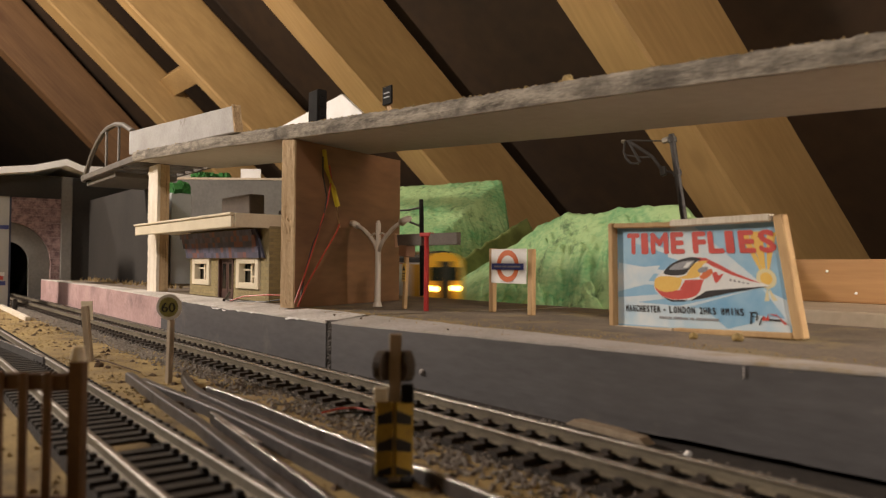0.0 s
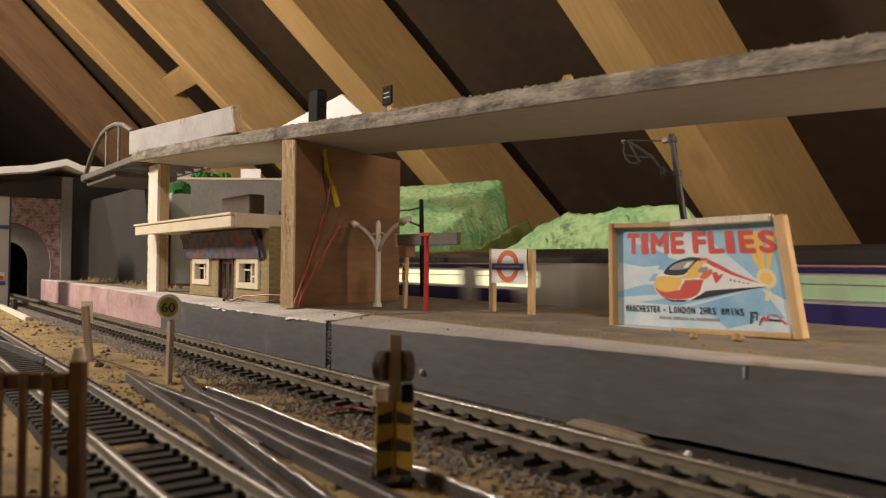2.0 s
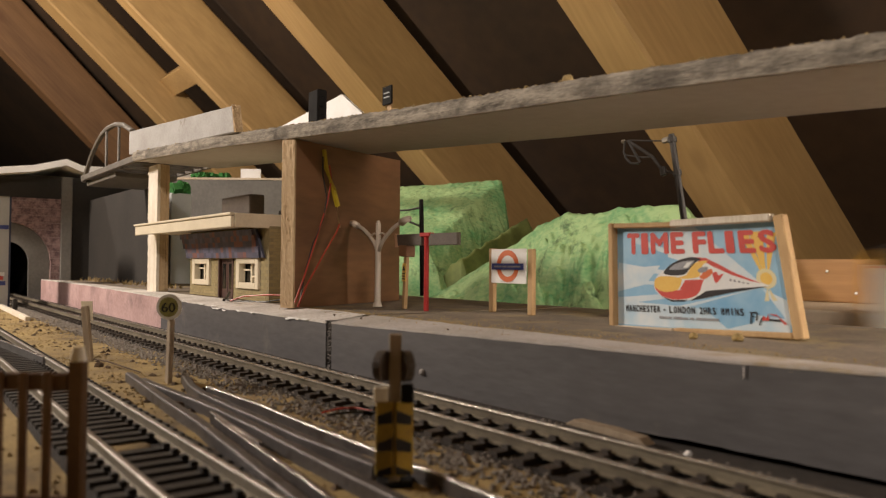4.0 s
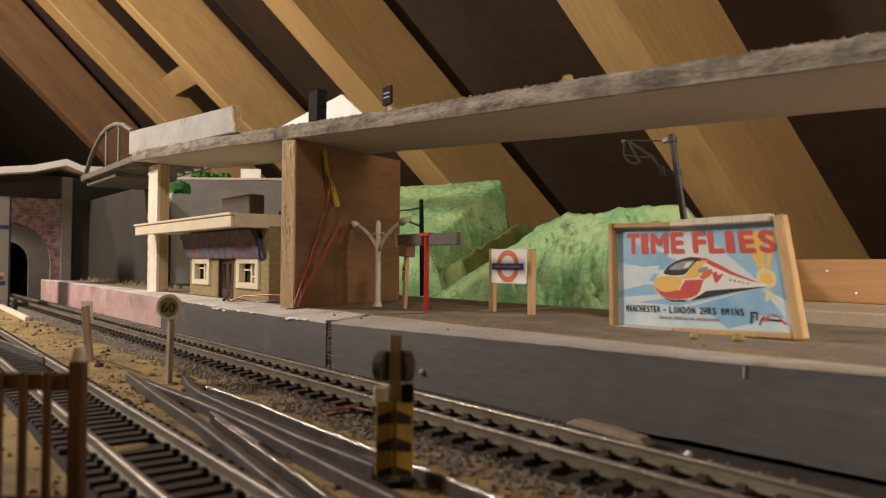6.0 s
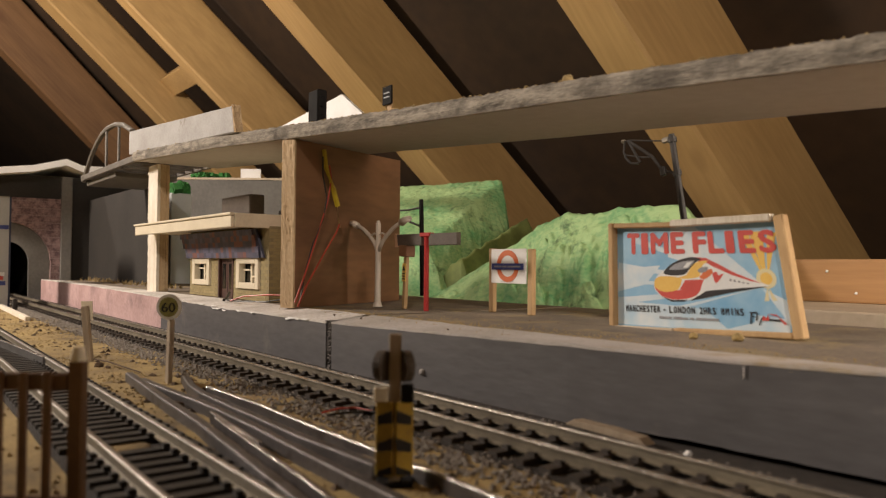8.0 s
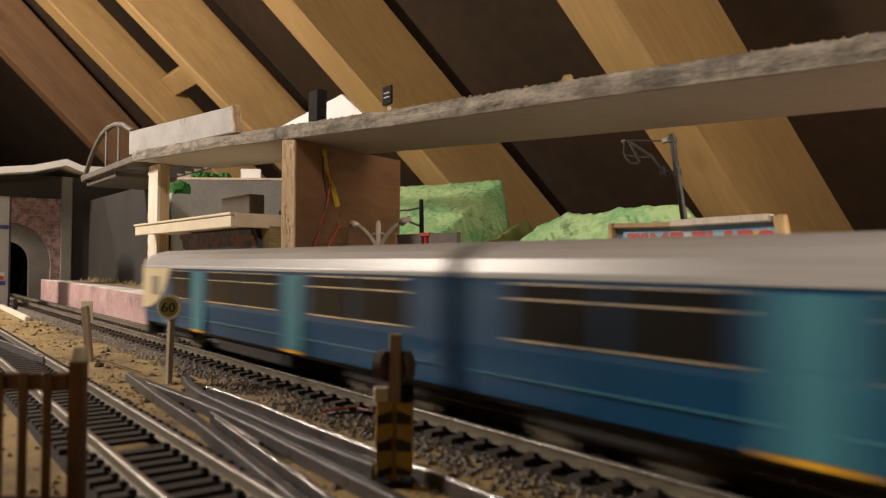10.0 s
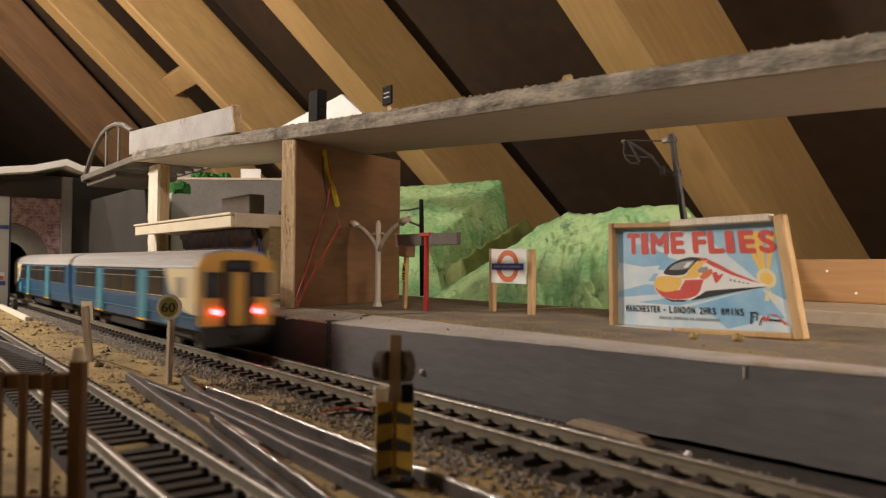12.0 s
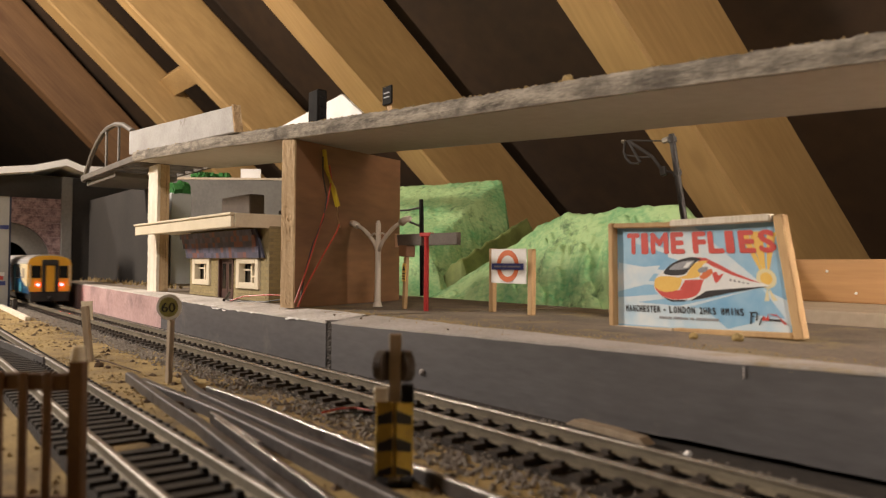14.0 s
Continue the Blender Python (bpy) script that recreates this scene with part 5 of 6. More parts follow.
    for ch, e0, e1 in (("T", 135, 198), ("I", 219, 247), ("M", 274, 361), ("E", 386, 446), ("F", 502, 560), ("L", 580, 645), ("I", 666, 694), ("E", 728, 790), ("S", 818, 880)):
        letters("title_letter", ch, 0.089 + (e0 - 135) * 0.001169, 0.089 + (e1 - 135) * 0.001169, 0.739, 0.921, "print_red", 0.0075)
    for word, e0, e1 in (("MANCHESTER", 135, 328), ("LONDON", 370, 504), ("2HRS", 520, 602), ("8MINS", 620, 726)):
        cell = (e1 - e0) / len(word)
        for k, ch in enumerate(word):
            c = e0 + cell * (k + 0.5)
            half = cell * (0.08 if ch == "I" else 0.33)
            letters("caption_letter", ch, 0.063 + (c - half - 135) * 0.001174, 0.063 + (c + half - 135) * 0.001174, 0.176, 0.236, "print_black", 0.0012)
    shape("dash", [(0.307, 0.194), (0.321, 0.194), (0.321, 0.206), (0.307, 0.206)], "print_black", up())
    for a, c in ((0.28, 0.33), (0.335, 0.355), (0.365, 0.45), (0.46, 0.485), (0.495, 0.62)):
        shape("small_print", [(a, 0.120), (c, 0.118), (c, 0.138), (a, 0.140)], "print_grey", up())
    for pts in ([(0.778, 0.105), (0.785, 0.105), (0.796, 0.205), (0.789, 0.205)], [(0.783, 0.200), (0.783, 0.210), (0.820, 0.213), (0.820, 0.203)], [(0.788, 0.165), (0.788, 0.173), (0.808, 0.176), (0.808, 0.168)],
                [(0.810, 0.135), (0.816, 0.135), (0.824, 0.205), (0.818, 0.205)], [(0.820, 0.100), (0.826, 0.098), (0.845, 0.165), (0.839, 0.165)]):
        shape("script_stroke", pts, "print_black", up())
    shape("red_mark", [(0.840, 0.140), (0.848, 0.185), (0.862, 0.160), (0.872, 0.190), (0.878, 0.140)], "print_red", up())
    shape("bar", [(0.875, 0.140), (0.928, 0.136), (0.928, 0.152), (0.875, 0.156)], "print_black", up())
    shape("swoosh", [(0.870, 0.20), (0.912, 0.195), (0.957, 0.115), (0.942, 0.112), (0.920, 0.175)], "print_red", up())

    def bar(p, q, w0, w1, mat, label="", d0=0.0030):
        p, q = Vector(p), Vector(q)
        d = (q - p).normalized()
        n = Vector((-d.y, d.x))
        c = [p + n * w0, q + n * w0, q - n * w1, p - n * w1]
        bm = plate(bmesh.new(), [(k.x, y - d0, k.y) for k in c], (0, 0.0042, 0))
        return part("frame_stick", bevel(bm, 0.0004, 1), mat, b, label)
    bar(BL + Vector((-0.0006, -0.0002)), TL + Vector((-0.0008, 0.0014)), 0.0011, 0.0014, "stick")
    bar(BR + Vector((0.0009, -0.0002)), TR + Vector((0.0008, 0.0020)), 0.0016, 0.0018, "stick")
    mid = BL * 0.62 + BR * 0.38
    bar(BL + Vector((0.0012, 0.0005)), mid + Vector((0.0, 0.0004)), 0.0010, 0.0008, "pale_ply", d0=0.0034)
    bar(mid + Vector((0.0002, 0.0004)), BR + Vector((-0.0012, 0.0006)), 0.0012, 0.0008, "stick")
    mt = TL * 0.58 + TR * 0.42
    bar(TL + Vector((0.0010, 0.0003)), mt, 0.0010, 0.0010, "stick")
    bar(mt + Vector((-0.0008, 0.0003)), TR + Vector((-0.0014, 0.0012)), 0.0014, 0.0012, "white_wood", "rough whitish top stick", d0=0.0036)


# ---- lineside ----
def lineside():
    s = thing("speed_sign", "round speed sign on a weathered wooden stake", "sign", at=pose(-0.2915, -0.0425, GROUND))
    lean = pose(0, 0, 0, 0, 4.5, 0)
    part("stake", bevel(B(-0.0020, 0.0020, -0.0009, 0.0009, -0.001, 0.0255, m=lean), 0.0003, 1), "weathered_stick", s)
    face = Matrix.Translation((0.0026, -0.0008, 0.0296)) @ Matrix.Rotation(radians(48), 4, "Z")
    bm = tube(bmesh.new(), [(0, -0.0010, 0), (0, 0.0002, 0)], 0.0049, 28)
    bm.transform(face)
    disc = part("disc", bm, "white", s, "pale dirty disc")
    bm = tube(bmesh.new(), [(0, -0.0012, 0), (0, -0.0009, 0)], 0.0038, 28)
    bm.transform(face)
    part("yellowed_face", bm, "sign_face", disc, "olive-yellowed face")
    vs, fs = writing("60", 1.0)
    x0, x1 = min(p.x for p in vs), max(p.x for p in vs)
    bm = bmesh.new()
    for dx in (-0.00012, 0, 0.00012):
        nv = [bm.verts.new(face @ Vector((-0.0027 + dx + 0.0054 * (p.x - x0) / (x1 - x0), -0.00128 - abs(dx) * 0.1, -0.0019 + 0.0052 * p.y))) for p in vs]
        for f in fs:
            bm.faces.new([nv[i] for i in f])
    part("numerals", bm, "print_black", disc, "black painted numerals")
    q = thing("lineside_sign", "blank cream card sign on a wooden stake", "sign", at=pose(-0.3745, -0.0528, GROUND, 0, -7, 40))
    part("stake", bevel(B(-0.0016, 0.0016, -0.0012, 0.0012, -0.001, 0.026), 0.0003, 1), "weathered_stick", q)
    part("card", plate(bmesh.new(), [(-0.0031, 0.0014, 0.0285), (0.0030, 0.0014, 0.0280), (0.0024, 0.0014, 0.0190), (-0.0022, 0.0014, 0.0195)], (0, 0.0004, 0)), "cream", q, "blank cream card")
    h = thing("hazard_post", "crossing post with yellow and black hazard boards", "signal post", at=pose(-0.1300, -0.0462, GROUND, 0, 0, 54))
    # pale post takes the weathered stick's darker colour in place of shade
    part("post", bevel(B(-0.0013, 0.0013, -0.0004, 0.0018, -0.001, 0.0320), 0.0002, 1), "weathered_stick", h, "pale square post, coloured darker for shade")
    for s2 in (-1, 1):
        plate_m = pose(0, -0.0006, 0, 0, 0, s2 * 22)
        w = part("hazard_board", bevel(B(min(0, s2 * 0.0040), max(0, s2 * 0.0040), -0.0009, 0.0, 0.0022, 0.0178, m=plate_m), 0.0002, 1), "hazard", h, "yellow board with black chevrons")
        for k, (a, c) in enumerate(((0.0135, 0.0162), (0.0078, 0.0105), (0.0028, 0.0046))):
            pts = [(0, -0.00115, a), (s2 * 0.0034, -0.00115, a - 0.0006), (s2 * 0.0034, -0.00115, c - 0.0014), (0, -0.00115, c)]
            part("chevron", plate(bmesh.new(), [plate_m @ Vector(p) for p in pts], plate_m.to_3x3() @ Vector((0, 0.0002, 0))), "print_black", w)
        part("lamp_disc", tube(bmesh.new(), [(s2 * 0.0016 - 0.0002, 0.0002, 0.0252), (s2 * 0.0032 - 0.0002, 0.0009, 0.0252)], 0.0033, 18), "brown_board", h, "round lamp backing disc")
    part("lamp_box", bevel(B(-0.0045, -0.0014, -0.0010, 0.0014, 0.0178, 0.0208), 0.0003, 1), "cream", h)
    part("lamp_box", bevel(B(0.0014, 0.0040, -0.0010, 0.0018, 0.0176, 0.0214), 0.0003, 1), "black_plastic", h)
    part("foot", bevel(B(-0.004, 0.004, -0.002, 0.004, -0.001, 0.0010), 0.0003, 1), "black_plastic", h)
    f = thing("picket_fence", "brown plastic picket fence beside the camera", "fence", at=pose(-0.1478, -0.1040, GROUND, 0, 0, 52))
    part("end_post", bevel(B(-0.0013, 0.0013, -0.0013, 0.0013, 0.0, 0.0288), 0.0004), "fence", f)
    part("post_cap", tube(bmesh.new(), [(0, 0, 0.0286), (0, 0, 0.0302), (0, 0, 0.0312)], 0.0015, 10, 0.0010), "cream", f, "pale rounded post top")
    part("rail", bevel(B(-0.075, -0.0016, -0.0006, 0.0010, 0.0232, 0.0264), 0.0003, 1), "fence", f)
    part("rail", bevel(B(-0.075, -0.0016, -0.0006, 0.0010, 0.0014, 0.0040), 0.0003, 1), "fence", f)
    for k in range(14):
        x = -0.0050 - k * 0.0044
        part("picket", bevel(B(x - 0.0008, x + 0.0008, -0.0017, -0.0007, 0.0004, 0.0268), 0.0003, 1), "fence", f)


# ---- trains ----
def coach_section(half, top, low, n=10):
    """Side and roof outline of a coach, from the left sill over the roof to the right sill."""
    pts = [(-half * 0.93, low), (-half, low + 0.012), (-half, 0.0385)]
    for k in range(n + 1):
        a = math.pi * (1 - k / n)
        pts.append((half * 0.985 * math.cos(a), 0.0400 + (top - 0.0400) * math.sin(a) ** 0.8))
    return pts + [(half, 0.0385), (half, low + 0.012), (half * 0.93, low)]


def swept(bm, sec, x0, x1, ends=True):
    a = [bm.verts.new((x0, y, z)) for y, z in sec]
    b = [bm.verts.new((x1, y, z)) for y, z in sec]
    for i in range(len(sec)):
        k = (i + 1) % len(sec)
        bm.faces.new((a[i], a[k], b[k], b[i]))
    if ends:
        bm.faces.new(a[::-1]), bm.faces.new(b)
    return bm


def bogie(parent, x):
    part("bogie", bevel(B(x - 0.020, x + 0.020, -0.0125, 0.0125, 0.0042, 0.0105), 0.001, 1), "coach_under", parent)
    for dx in (-0.0165, 0.0165):
        for s in (-1, 1):
            part("wheel", tube(bmesh.new(), [(x + dx, s * 0.0072, 0.0062), (x + dx, s * 0.0092, 0.0062)], 0.0062, 16), "rail_side", parent, "dull metal wheel")


def blue_train():
    """Two coaches; x = 0 is the tail, the leading cab is at negative x."""
    t = thing("blue_train", "two-coach blue model train with cream and yellow ends", "model train")
    L, W, low = 0.263, 0.0185, 0.0105
    for c, x1 in enumerate((0.0, -0.271)):
        x0 = x1 - L
        cab = x1 if c == 0 else x0
        s = 1 if c == 0 else -1
        body = part("coach_body", swept(bmesh.new(), [(y, z) for y, z in coach_section(W, 0.0392, low, 4)], x0, x1), "blue_coach", t, "teal-blue coach side")
        roof_sec = [(y, z) for y, z in coach_section(W, 0.0480, low) if z > 0.0388]
        roof = part("roof", swept(bmesh.new(), [(W * 1.01, 0.0392)] + roof_sec[::-1] + [(-W * 1.01, 0.0392)], x0 + 0.0008, x1 - 0.0008), "coach_roof", t, "ribbed pale grey roof", smooth=False)
        for k in range(4):
            y = -0.0135 + k * 0.009
            part("roof_rib", B(x0 + 0.012, x1 - 0.012, y - 0.0003, y + 0.0003, 0.0455 - abs(y) * 0.10, 0.0465 - abs(y) * 0.0 - (abs(y) / W) ** 2 * 0.004), "coach_roof", roof)
        part("underframe", bevel(B(x0 + 0.004, x1 - 0.004, -0.0150, 0.0150, 0.0085, 0.0118), 0.0006, 1), "coach_under", t)
        part("equipment_box", bevel(B(x0 + 0.095, x0 + 0.165, -0.0140, 0.0140, 0.0035, 0.0086), 0.0008, 1), "coach_under", t)
        bogie(t, x0 + 0.038), bogie(t, x1 - 0.038)
        for side in (-1, 1):
            yy = side * W
            o0, o1 = sorted((yy, yy + side * 0.0003))
            cs = lambda v: (cab - s * v)
            # cream flash behind the cab, cut on a slant
            pts = [(cs(0.0), 0.0175), (cs(0.012), 0.0183), (cs(0.025), 0.0215), (cs(0.036), 0.0280), (cs(0.045), 0.0388), (cs(0.0), 0.0388)]
            part("cream_flash", plate(bmesh.new(), [(x, yy, z) for x, z in pts], (0, side * 0.0004, 0)), "coach_cream", body, "cream painted cab side")
            # doors and windows
            for d in (0.0765, 0.1705):
                a, b = sorted((cs(d), cs(d + 0.014)))
                part("door", B(a, b, o0 - 0.0001, o1 + 0.0001, 0.0118, 0.0375), "teal_door", body, "pale teal passenger door")
                part("door_window", B(a + 0.0022, b - 0.0022, o0 - 0.0002, o1 + 0.0002, 0.0255, 0.0345), "teal_door", body)
                part("door_step", B(a, b, o0 - 0.0004, o1 + 0.0004, 0.0106, 0.0116), "coach_yellow", body, "yellow door step")
            for w0, w1 in ((0.0465, 0.0720), (0.0960, 0.1290), (0.1320, 0.1650), (0.1900, 0.2165), (0.2195, 0.2460)):
                a, b = sorted((cs(w0), cs(w1)))
                win = part("window", B(a, b, o0 - 0.0001, o1 + 0.0001, 0.0250, 0.0372), "coach_glass", body, "dark coach window")
                for z in (0.0245, 0.0338, 0.0372):
                    part("window_trim", B(a, b, o0 - 0.0003, o1 + 0.0003, z, z + 0.0005), "chrome", win)
            a, b = sorted((cs(0.034), cs(0.046)))
            part("cab_door", B(a, b, o0 - 0.0001, o1 + 0.0001, 0.0118, 0.0205), "teal_door", body, "pale teal cab door")
            a, b = sorted((cs(0.016), cs(0.028)))
            part("cab_side_window", B(a, b, o0 - 0.0003, o1 + 0.0003, 0.0250, 0.0345), "grey_plastic", body)
            # highlight along the coach's roof edge, built as a pale strip
            part("gutter", B(x0 + 0.001, x1 - 0.001, *sorted((side * W * 1.005, side * W * 1.03)), 0.0386, 0.0396), "pale_grey", roof, "pale strip drawing the highlight along the roof edge")
            part("lower_line", B(x0 + 0.002, x1 - 0.002, o0, o1, 0.0160, 0.0163), "teal_door", body)
        # cab end
        e = part("cab_end", swept(bmesh.new(), coach_section(W * 0.995, 0.0468, 0.0125), *sorted((cab - s * 0.0005, cab + s * 0.0016))), "coach_yellow", t, "yellow cab end with corridor door")
        x = cab + s * 0.0016
        for side in (-1, 1):
            part("cab_window", bevel(B(*sorted((x, x + s * 0.0005)), *sorted((side * 0.0078, side * 0.0156)), 0.0255, 0.0372), 0.0002, 1), "coach_glass", e, "dark cab window")
            part("gangway_side", B(*sorted((x, x + s * 0.0024)), *sorted((side * 0.0040, side * 0.0070)), 0.0125, 0.0418), "coach_under", e)
            if c == 0:
                part("tail_lamp", tube(bmesh.new(), [(x, side * 0.0100, 0.0190), (x + s * 0.0012, side * 0.0100, 0.0190)], 0.0014, 12), "tail_lamp", e, "glowing red tail lamp")
            part("corner_pillar", B(*sorted((x, x + s * 0.0004)), *sorted((side * 0.0162, side * 0.0178)), 0.0180, 0.0380), "coach_cream", e)
        part("gangway_top", bevel(B(*sorted((x, x + s * 0.0028)), -0.0070, 0.0070, 0.0375, 0.0428), 0.0016), "coach_under", e)
        part("corridor_door", B(*sorted((x, x + s * 0.0009)), -0.0039, 0.0039, 0.0135, 0.0370), "coach_yellow", e)
        part("buffer_beam", bevel(B(*sorted((cab - s * 0.002, cab + s * 0.0018)), -0.0165, 0.0165, 0.0030, 0.0122), 0.0006, 1), "coach_under", t)
        part("coupling", bevel(B(*sorted((cab, cab + s * 0.008)), -0.0018, 0.0018, 0.0060, 0.0085), 0.0003, 1), "coach_under", t)
    part("gangway", bevel(B(-0.2705, -0.2635, -0.0065, 0.0065, 0.0125, 0.0420), 0.0006, 1), "coach_under", t, "black corridor connection")
    return t


def white_train():
    """Two coaches; x = 0 is the leading cab, the tail lies at negative x."""
    t = thing("white_train", "white and purple model train with lit windows", "model train")
    L, W, low = 0.325, 0.0185, 0.0085
    for c, x1 in enumerate((0.0, -0.335)):
        x0 = x1 - L
        body = part("coach_body", swept(bmesh.new(), coach_section(W, 0.0400, low, 4), x0, x1), "coach_white", t, "white coach side")
        sec = [(y, z) for y, z in coach_section(W, 0.0495, low) if z > 0.0388]
        part("roof", swept(bmesh.new(), [(W * 1.01, 0.0400)] + sec[::-1] + [(-W * 1.01, 0.0400)], x0 + 0.001, x1 - 0.001), "coach_dark_roof", t, "dark grey roof")
        part("underframe", bevel(B(x0 + 0.004, x1 - 0.004, -0.015, 0.015, 0.0045, 0.0090), 0.0006, 1), "coach_under", t)
        bogie(t, x0 + 0.042), bogie(t, x1 - 0.042)
        for side in (-1, 1):
            yy = side * W
            o0, o1 = sorted((yy, yy + side * 0.0003))
            for z0, z1, k in ((0.0115, 0.0225, 0.0), (0.0362, 0.0388, 0.004)):
                part("purple_band", plate(bmesh.new(), [(x0 + 0.034 - k, side * W * 0.99, z0), (x1 - 0.050 + k, side * W * 0.99, z0), (x1 - 0.055 + k, yy, z1), (x0 + 0.040 - k, yy, z1)], (0, side * 0.0005, 0)), "coach_purple", body, "purple-blue painted band")
            part("upper_line", B(x0 + 0.001, x1 - 0.02, o0, o1 + 0.0002, 0.0389, 0.0393), "print_orange", body, "thin orange line under the roof")
            for d in (0.016, 0.092, 0.218, 0.293):
                part("door", B(x0 + d, x0 + d + 0.015, o0 - 0.0003, o1 + 0.0003, 0.0118, 0.0372), "coach_white", body, "pale passenger door")
            for a, b in ((0.036, 0.060), (0.064, 0.088), (0.111, 0.137), (0.141, 0.184), (0.188, 0.214), (0.237, 0.261), (0.265, 0.289)):
                glow = "lit_window" if c else "lit_window_dim"
                win = part("window", B(x0 + a, x0 + b, o0 - 0.0004, o1 + 0.0004, 0.0245, 0.0345), glow, body, "lit coach window" if c else "dim coach window")
                part("window_bar", B(x0 + a, x0 + b, o0 - 0.0005, o1 + 0.0005, 0.0310, 0.0315), "grey_plastic", win)
    e = part("cab_end", swept(bmesh.new(), coach_section(W * 0.995, 0.0480, 0.0105), -0.0005, 0.0018), "coach_yellow", t, "yellow leading cab end")
    for side in (-1, 1):
        part("cab_window", B(0.0018, 0.0023, *sorted((side * 0.0055, side * 0.0150)), 0.0260, 0.0365), "dark_glass", e)
        part("head_lamp", tube(bmesh.new(), [(0.0018, side * 0.0110, 0.0200), (0.0030, side * 0.0110, 0.0200)], 0.0021, 12), "head_lamp", e, "glowing warm head lamp")
        part("cab_side", plate(bmesh.new(), [(-0.024, side * W, 0.012), (0.0, side * W, 0.012), (0.0, side * W, 0.0385), (-0.018, side * W, 0.0385)], (0, side * 0.0005, 0)), "coach_yellow", e, "yellow cab side")
    part("gangway", B(0.0018, 0.0050, -0.0050, 0.0050, 0.0120, 0.0410), "coach_under", e)
    part("tail_end", swept(bmesh.new(), coach_section(W * 0.995, 0.0480, 0.0105), -0.662, -0.6602), "coach_yellow", t, "yellow trailing cab end")
    part("buffer_beam", bevel(B(-0.001, 0.003, -0.016, 0.016, 0.0030, 0.0100), 0.0005, 1), "coach_under", t)
    part("coupling_bar", bevel(B(-0.3355, -0.3245, -0.006, 0.006, 0.0110, 0.0410), 0.0005, 1), "coach_under", t)
    return t


attic()
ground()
platform()
deck()
deck_supports()
hills()
background()
shed()
house()
platform_lamp()
platform_signs()
overhead_masts()
deck_furniture()
poster()
lineside()
blue = blue_train()
white = white_train()
track("nickel-silver track on black plastic sleepers along the platform", 0.0, -1.30, 0.06, -2.4, 3.9, 0.0087, 0.0148, 0.0034, bed=0.0420)
track("dull track on closely spaced black sleepers beside the fence", -0.0848, -0.62, 0.02, -1.0, 0.6, 0.0066, 0.0150, 0.0034, skip=((-0.196, -0.186),), tilt=-0.5, wood="worn_sleeper", metal="dull_rail")
track("far track behind the platform", 0.2180, -0.7, 0.30, -1.6, 3.9, 0.0096, 0.0160, 0.0036, lift=0.003)
patch = slab(bmesh.new(), [(-0.1915 + 0.0085 * math.cos(k) * (1 + 0.3 * noise.noise((k, 3, 1))), -0.0848 + 0.0064 * math.sin(k) * (1 + 0.2 * noise.noise((k * 2, 1, 1)))) for k in np.linspace(0, 6.1, 26)], lambda x, y: -0.0052, 0.0011)
tagged(part("sand_patch", bevel(patch, 0.0003, 1), "sand", smooth=True), "patch of sand filling a gap between sleepers", "sand", kind="stuff")
points = thing("railway_points", "old blackened and bright point rails sunk in sand", "railway points")
loose_rail("dark worn point rail half sunk in sand", [(-0.304, -0.0537, -0.0016), (-0.2358, -0.0597, -0.0016), (-0.2021, -0.0620, -0.0016), (-0.1695, -0.0655, -0.0016), (-0.1400, -0.0688, -0.0016), (-0.085, -0.0750, -0.0016)], points, 0.0015, mat="point_rail")
loose_rail("bright worn point rail in sand", [(-0.2030, -0.0570, -0.0016), (-0.1685, -0.0608, -0.0016), (-0.1306, -0.0648, -0.0016), (-0.1181, -0.0664, -0.0016), (-0.085, -0.0700, -0.0016)], points, 0.0007)
loose_rail("short bright point blade in sand", [(-0.2110, -0.0553, -0.0016), (-0.1900, -0.0572, -0.0016), (-0.1685, -0.0591, -0.0016)], points, 0.0006)
loose_rail("dark closure rail between the bright ones", [(-0.2860, -0.0537, -0.0016), (-0.2571, -0.0532, -0.0016), (-0.2337, -0.0519, -0.0016), (-0.2108, -0.0517, -0.0016), (-0.1892, -0.0523, -0.0016), (-0.1594, -0.0538, -0.0016), (-0.1388, -0.0548, -0.0016), (-0.100, -0.0560, -0.0016)], points, 0.0014, mat="point_rail")
loose_rail("dark check rail with a flared end", [(-0.2895, -0.0370, -0.0016), (-0.2640, -0.0432, -0.0016), (-0.2450, -0.0458, -0.0016), (-0.2014, -0.0470, -0.0016), (-0.1692, -0.0476, -0.0016), (-0.1360, -0.0466, -0.0016)], points, 0.0014, mat="point_rail")
loose_rail("short bright point blade in sand", [(-0.1440, -0.0452, -0.0016), (-0.1369, -0.0456, -0.0016)], points, 0.0008, mat="rail")
loose_rail("bright worn point rail in sand", [(-0.2560, -0.0400, -0.0016), (-0.2152, -0.0390, -0.0016), (-0.1764, -0.0400, -0.0016), (-0.1497, -0.0400, -0.0016), (-0.08, -0.0410, -0.0016)], points, 0.0008)
loose_rail("bright diverging rail of the far points", [(-0.70, -0.098, 0), (-0.50, -0.0830, 0), (-0.4547, -0.0800, 0), (-0.3955, -0.0758, 0), (-0.36, -0.0740, 0)], points, 0.0008)
# Dark bar laid as the shadow that falls from the lineside sign's base.
sign_shadow = part("twig", tube(bmesh.new(), [(-0.3730, -0.0512, -0.0040), (-0.352, -0.0500, -0.0030), (-0.335, -0.0478, -0.0036), (-0.318, -0.0455, -0.0040)], 0.0004, 6, 0.0003), "dark_clump")
tagged(sign_shadow, "thin dark bar standing in for the lineside sign's shadow", "twig")
w = thing("wire_scrap", "red and black wire scrap on the ballast", "wire")
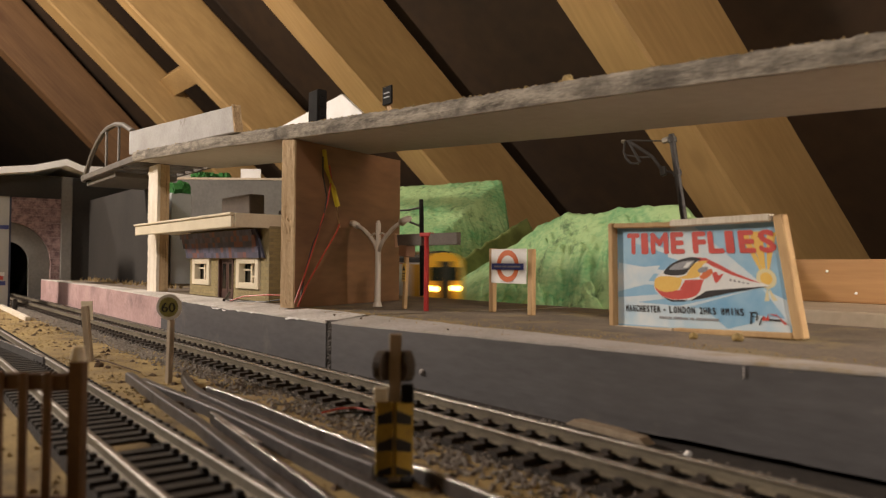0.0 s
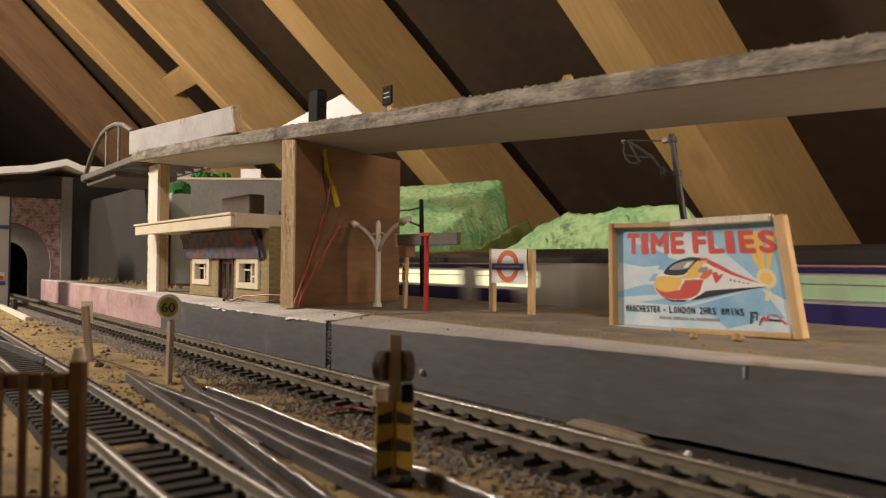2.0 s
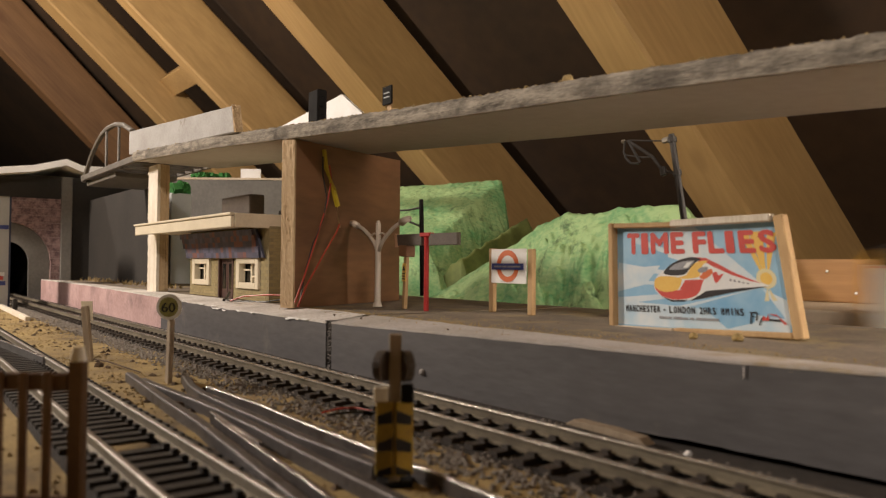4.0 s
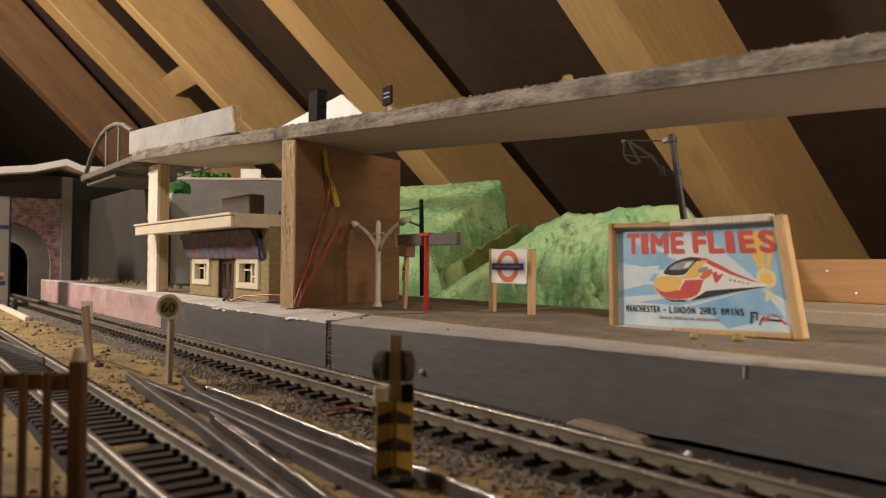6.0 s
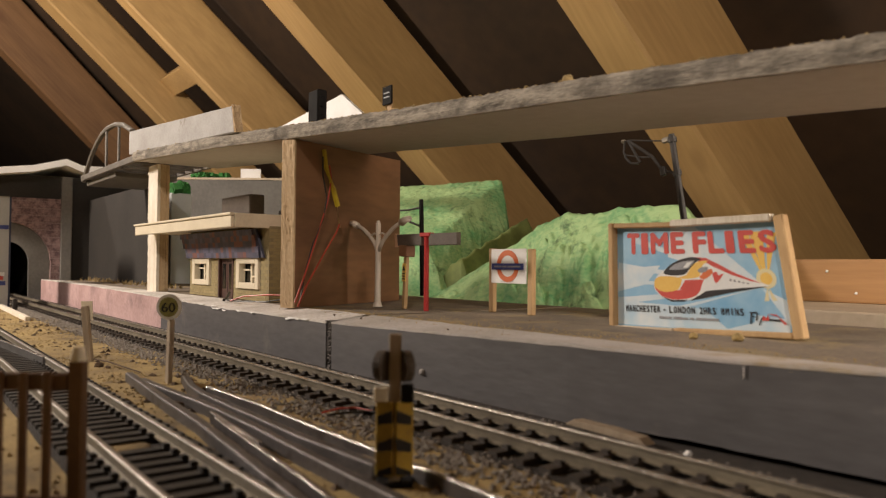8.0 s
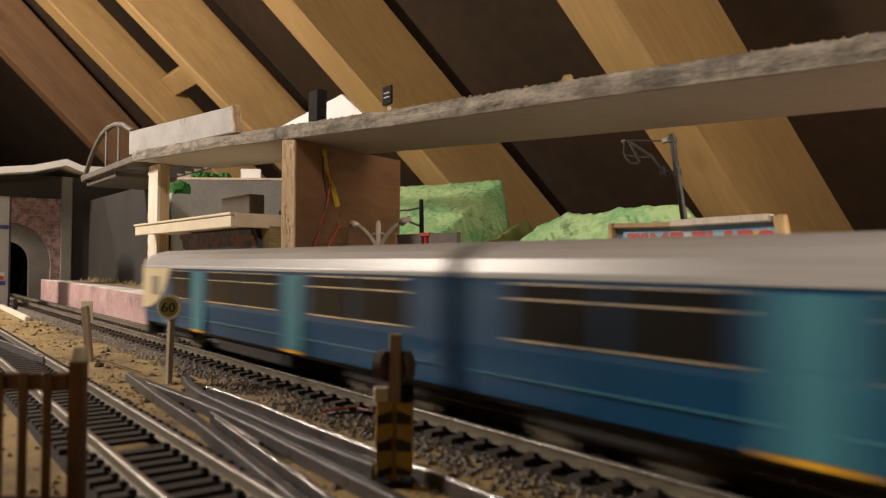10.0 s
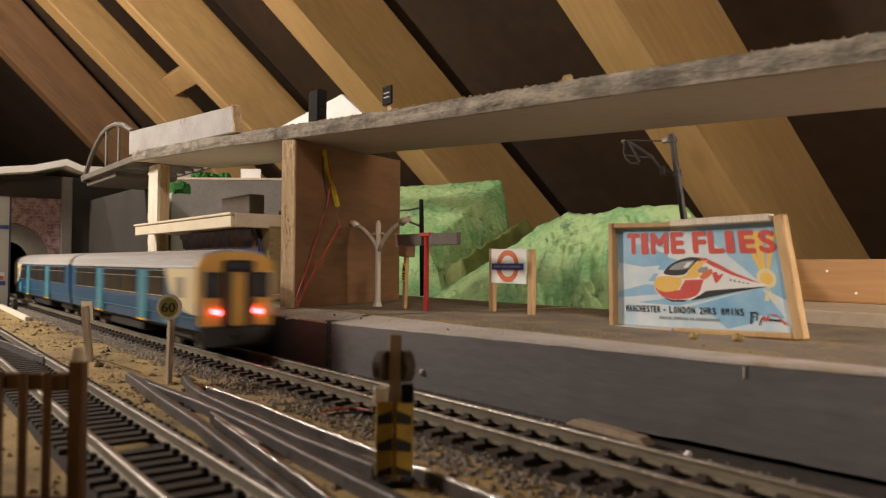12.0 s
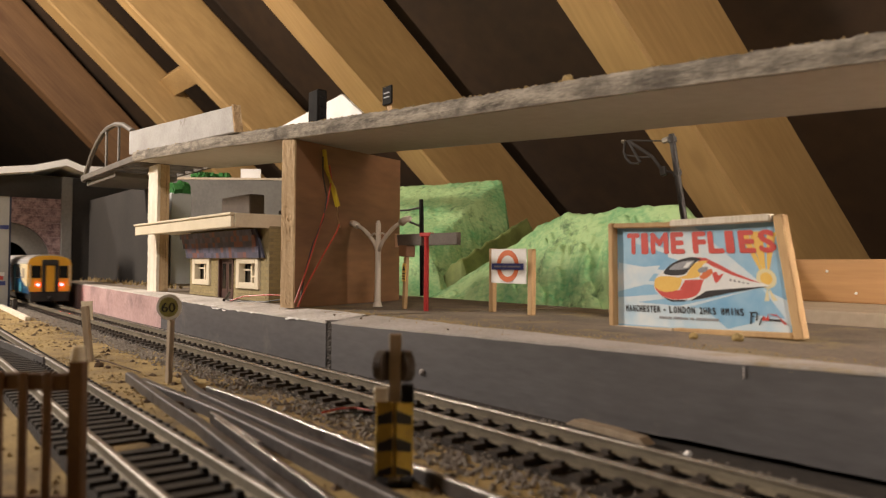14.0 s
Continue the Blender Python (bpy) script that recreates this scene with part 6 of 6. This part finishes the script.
part("red_wire", tube(bmesh.new(), [(-0.2010, -0.0250, -0.0038), (-0.1990, -0.0190, -0.0028), (-0.1985, -0.0140, -0.0032), (-0.191, -0.0118, -0.0036)], 0.00032, 6), "wire_red", w)
part("black_wire", tube(bmesh.new(), [(-0.1975, -0.0250, -0.0040), (-0.1950, -0.0190, -0.0034), (-0.1930, -0.0130, -0.0036), (-0.188, -0.0105, -0.0036)], 0.0004, 6), "wire_black", w)
pebbles("ballast", "loose grey stone ballast along the near track", 9500, lambda r: (r.uniform(-0.95, 0.02), r.choice((r.uniform(-0.030, -0.010), r.uniform(-0.010, 0.0265), r.gauss(-0.022, 0.005))), GROUND + 0.0003), 0.00085, "ballast", 1)
pebbles("sand_clumps", "crumbs and clumps of dry sand", 4200, lambda r: (r.uniform(-0.95, 0.0), r.choice((r.uniform(-0.07, -0.028), r.uniform(-0.11, -0.03))), GROUND), 0.0007, "clump", 2)
pebbles("dirt_specks", "dark specks and larger lumps of dirt", 130, lambda r: (r.uniform(-0.7, -0.05), r.uniform(-0.068, -0.028), GROUND), 0.0017, "dark_clump", 6)
pebbles("platform_dust", "yellow sand crumbs along the platform", 2400, lambda r: (r.uniform(-0.36, 0.0), 0.0515 + r.choice((r.gauss(0, 0.0022), r.gauss(0.004, 0.008))), 0.0180), 0.00032, "dust", 7, 0.4)
pebbles("platform_crumbs", "scattered dark crumbs on the platform", 60, lambda r: (r.uniform(-0.55, 0.0), r.uniform(0.03, 0.12), 0.0179), 0.0006, "dark_clump", 9, 0.5)
for x, y, k in ((-0.1415, 0.0795, 1.0), (-0.1290, 0.0850, 1.25)):
    o = part("sand_lump", lump(0.0015 * k, k), "sand", smooth=True)
    o.matrix_world = pose(x, y, 0.0180, 0, 0, 30)
    tagged(o, "lump of dried sand on the platform", "lump")
rng = random.Random(21)
for k in range(12):
    x = rng.uniform(-0.45, -0.295)
    y, z = platform_edge(x)
    o = part("paint_flake", plate(bmesh.new(), [(0, 0, 0), (0.004 + rng.uniform(0, 0.006), 0.0, 0.0002), (0.004, -0.0002, -0.0005), (0.001, -0.0002, -0.0004)], (0, 0.0002, 0.0001)), "white")
    o.matrix_world = pose(x, y - 0.0008, z - 0.0002 - (0.0 if k % 3 else 0.001), rng.uniform(-8, 8), rng.uniform(-6, 6), rng.uniform(-4, 4))
    tagged(o, "curled flake of white paint on the platform edge", "paint flake", "paint flakes")
o = part("kerb_scrap", bevel(plate(bmesh.new(), [(-0.860, -0.0345, -0.0056), (-0.650, -0.0395, -0.0056), (-0.652, -0.0355, -0.0056), (-0.860, -0.0300, -0.0056)], (0, 0, 0.0038)), 0.0005, 1), "white_wood")
tagged(o, "whitish timber strip beside the tunnel mouth", "timber scrap")
o = part("short_stub", bevel(B(-0.790, -0.7860, -0.0300, -0.0262, GROUND, 0.0060), 0.0005, 1), "iron")
tagged(o, "short dark stub beside the track", "stub")
o = part("paint_drip", plate(bmesh.new(), [(-0.00018, 0, 0), (0.00018, 0, 0), (0.00012, 0, -0.0028), (-0.0001, 0, -0.0028)], (0, -0.0002, 0)), "coping")
o.matrix_world = pose(-0.0965, platform_edge(-0.0965)[0] - 0.0002, platform_edge(-0.0965)[1] - 0.0012)
tagged(o, "white paint drip on the platform face", "paint drip")
o = part("plaster_chip", lump(0.0012, 5), "coping", smooth=True)
o.matrix_world = pose(-0.2210, platform_edge(-0.221)[0] + 0.0002, 0.0018, 90, 0, 20)
tagged(o, "chip of pale plaster stuck to the platform face", "chip")
o = part("white_chip", lump(0.0010, 8), "white", smooth=True)
o.matrix_world = pose(-0.1060, 0.0238, -0.0046)
tagged(o, "small white chip beside the rail", "chip")
for x, y, k in ((-0.2385, -0.0565, 0.0022), (-0.3527, -0.0538, 0.0020), (-0.345, -0.0520, 0.0013), (-0.41, -0.050, 0.0014), (-0.30, -0.0500, 0.0012)):
    o = part("clod", lump(k, k * 1000), "dark_clump", smooth=True)
    o.matrix_world = pose(x, y, GROUND - 0.0004)
    tagged(o, "brown clod of dried scatter on the sand", "clod", "clods")
rng = random.Random(31)
bm = bmesh.new()
for k in range(240):
    x, y, h = rng.uniform(-1.0, -0.66), rng.uniform(0.070, 0.088), rng.uniform(0.002, 0.006)
    a = rng.uniform(0, 6.3)
    w = 0.0008
    v = [bm.verts.new(q) for q in ((x - w * math.cos(a), y - w * math.sin(a), 0.0178), (x + w * math.cos(a), y + w * math.sin(a), 0.0178), (x + rng.uniform(-0.003, 0.003), y + rng.uniform(-0.003, 0.003), 0.018 + h))]
    bm.faces.new(v)
tagged(part("scrub", bm, "clump"), "dry brown scrub along the back of the platform", "scrub", kind="stuff")
o = part("wood_sliver", bevel(plate(bmesh.new(), [(-0.0150, -0.002, 0.0004), (0.0135, -0.002, 0), (0.0110, -0.002, 0.0016), (0.0020, -0.002, 0.0021), (-0.0120, -0.002, 0.0022)], (0, 0.0042, 0)), 0.0003), "weathered_stick")
o.matrix_world = pose(-0.1290, 0.0225, -0.0035, 0, 0, -2)
tagged(o, "pinkish sliver of plywood beside the rail", "wood scrap")


def motions():
    rows, back = [], []
    for k in range(57):
        t = k * 0.25
        rows.append((t, pose(float(np.interp(t, (0.0, 11.0, 11.5, 12.0, 12.5, 13.0, 14.0), (2.27, -0.0925, -0.2210, -0.3305, -0.4435, -0.5510, -0.7855))), 0.0, 0.0)))
        back.append((t, pose(-0.455 + 0.2450 * t, 0.2180, 0.0030)))
    walk(blue, rows)
    walk(white, back)


motions()
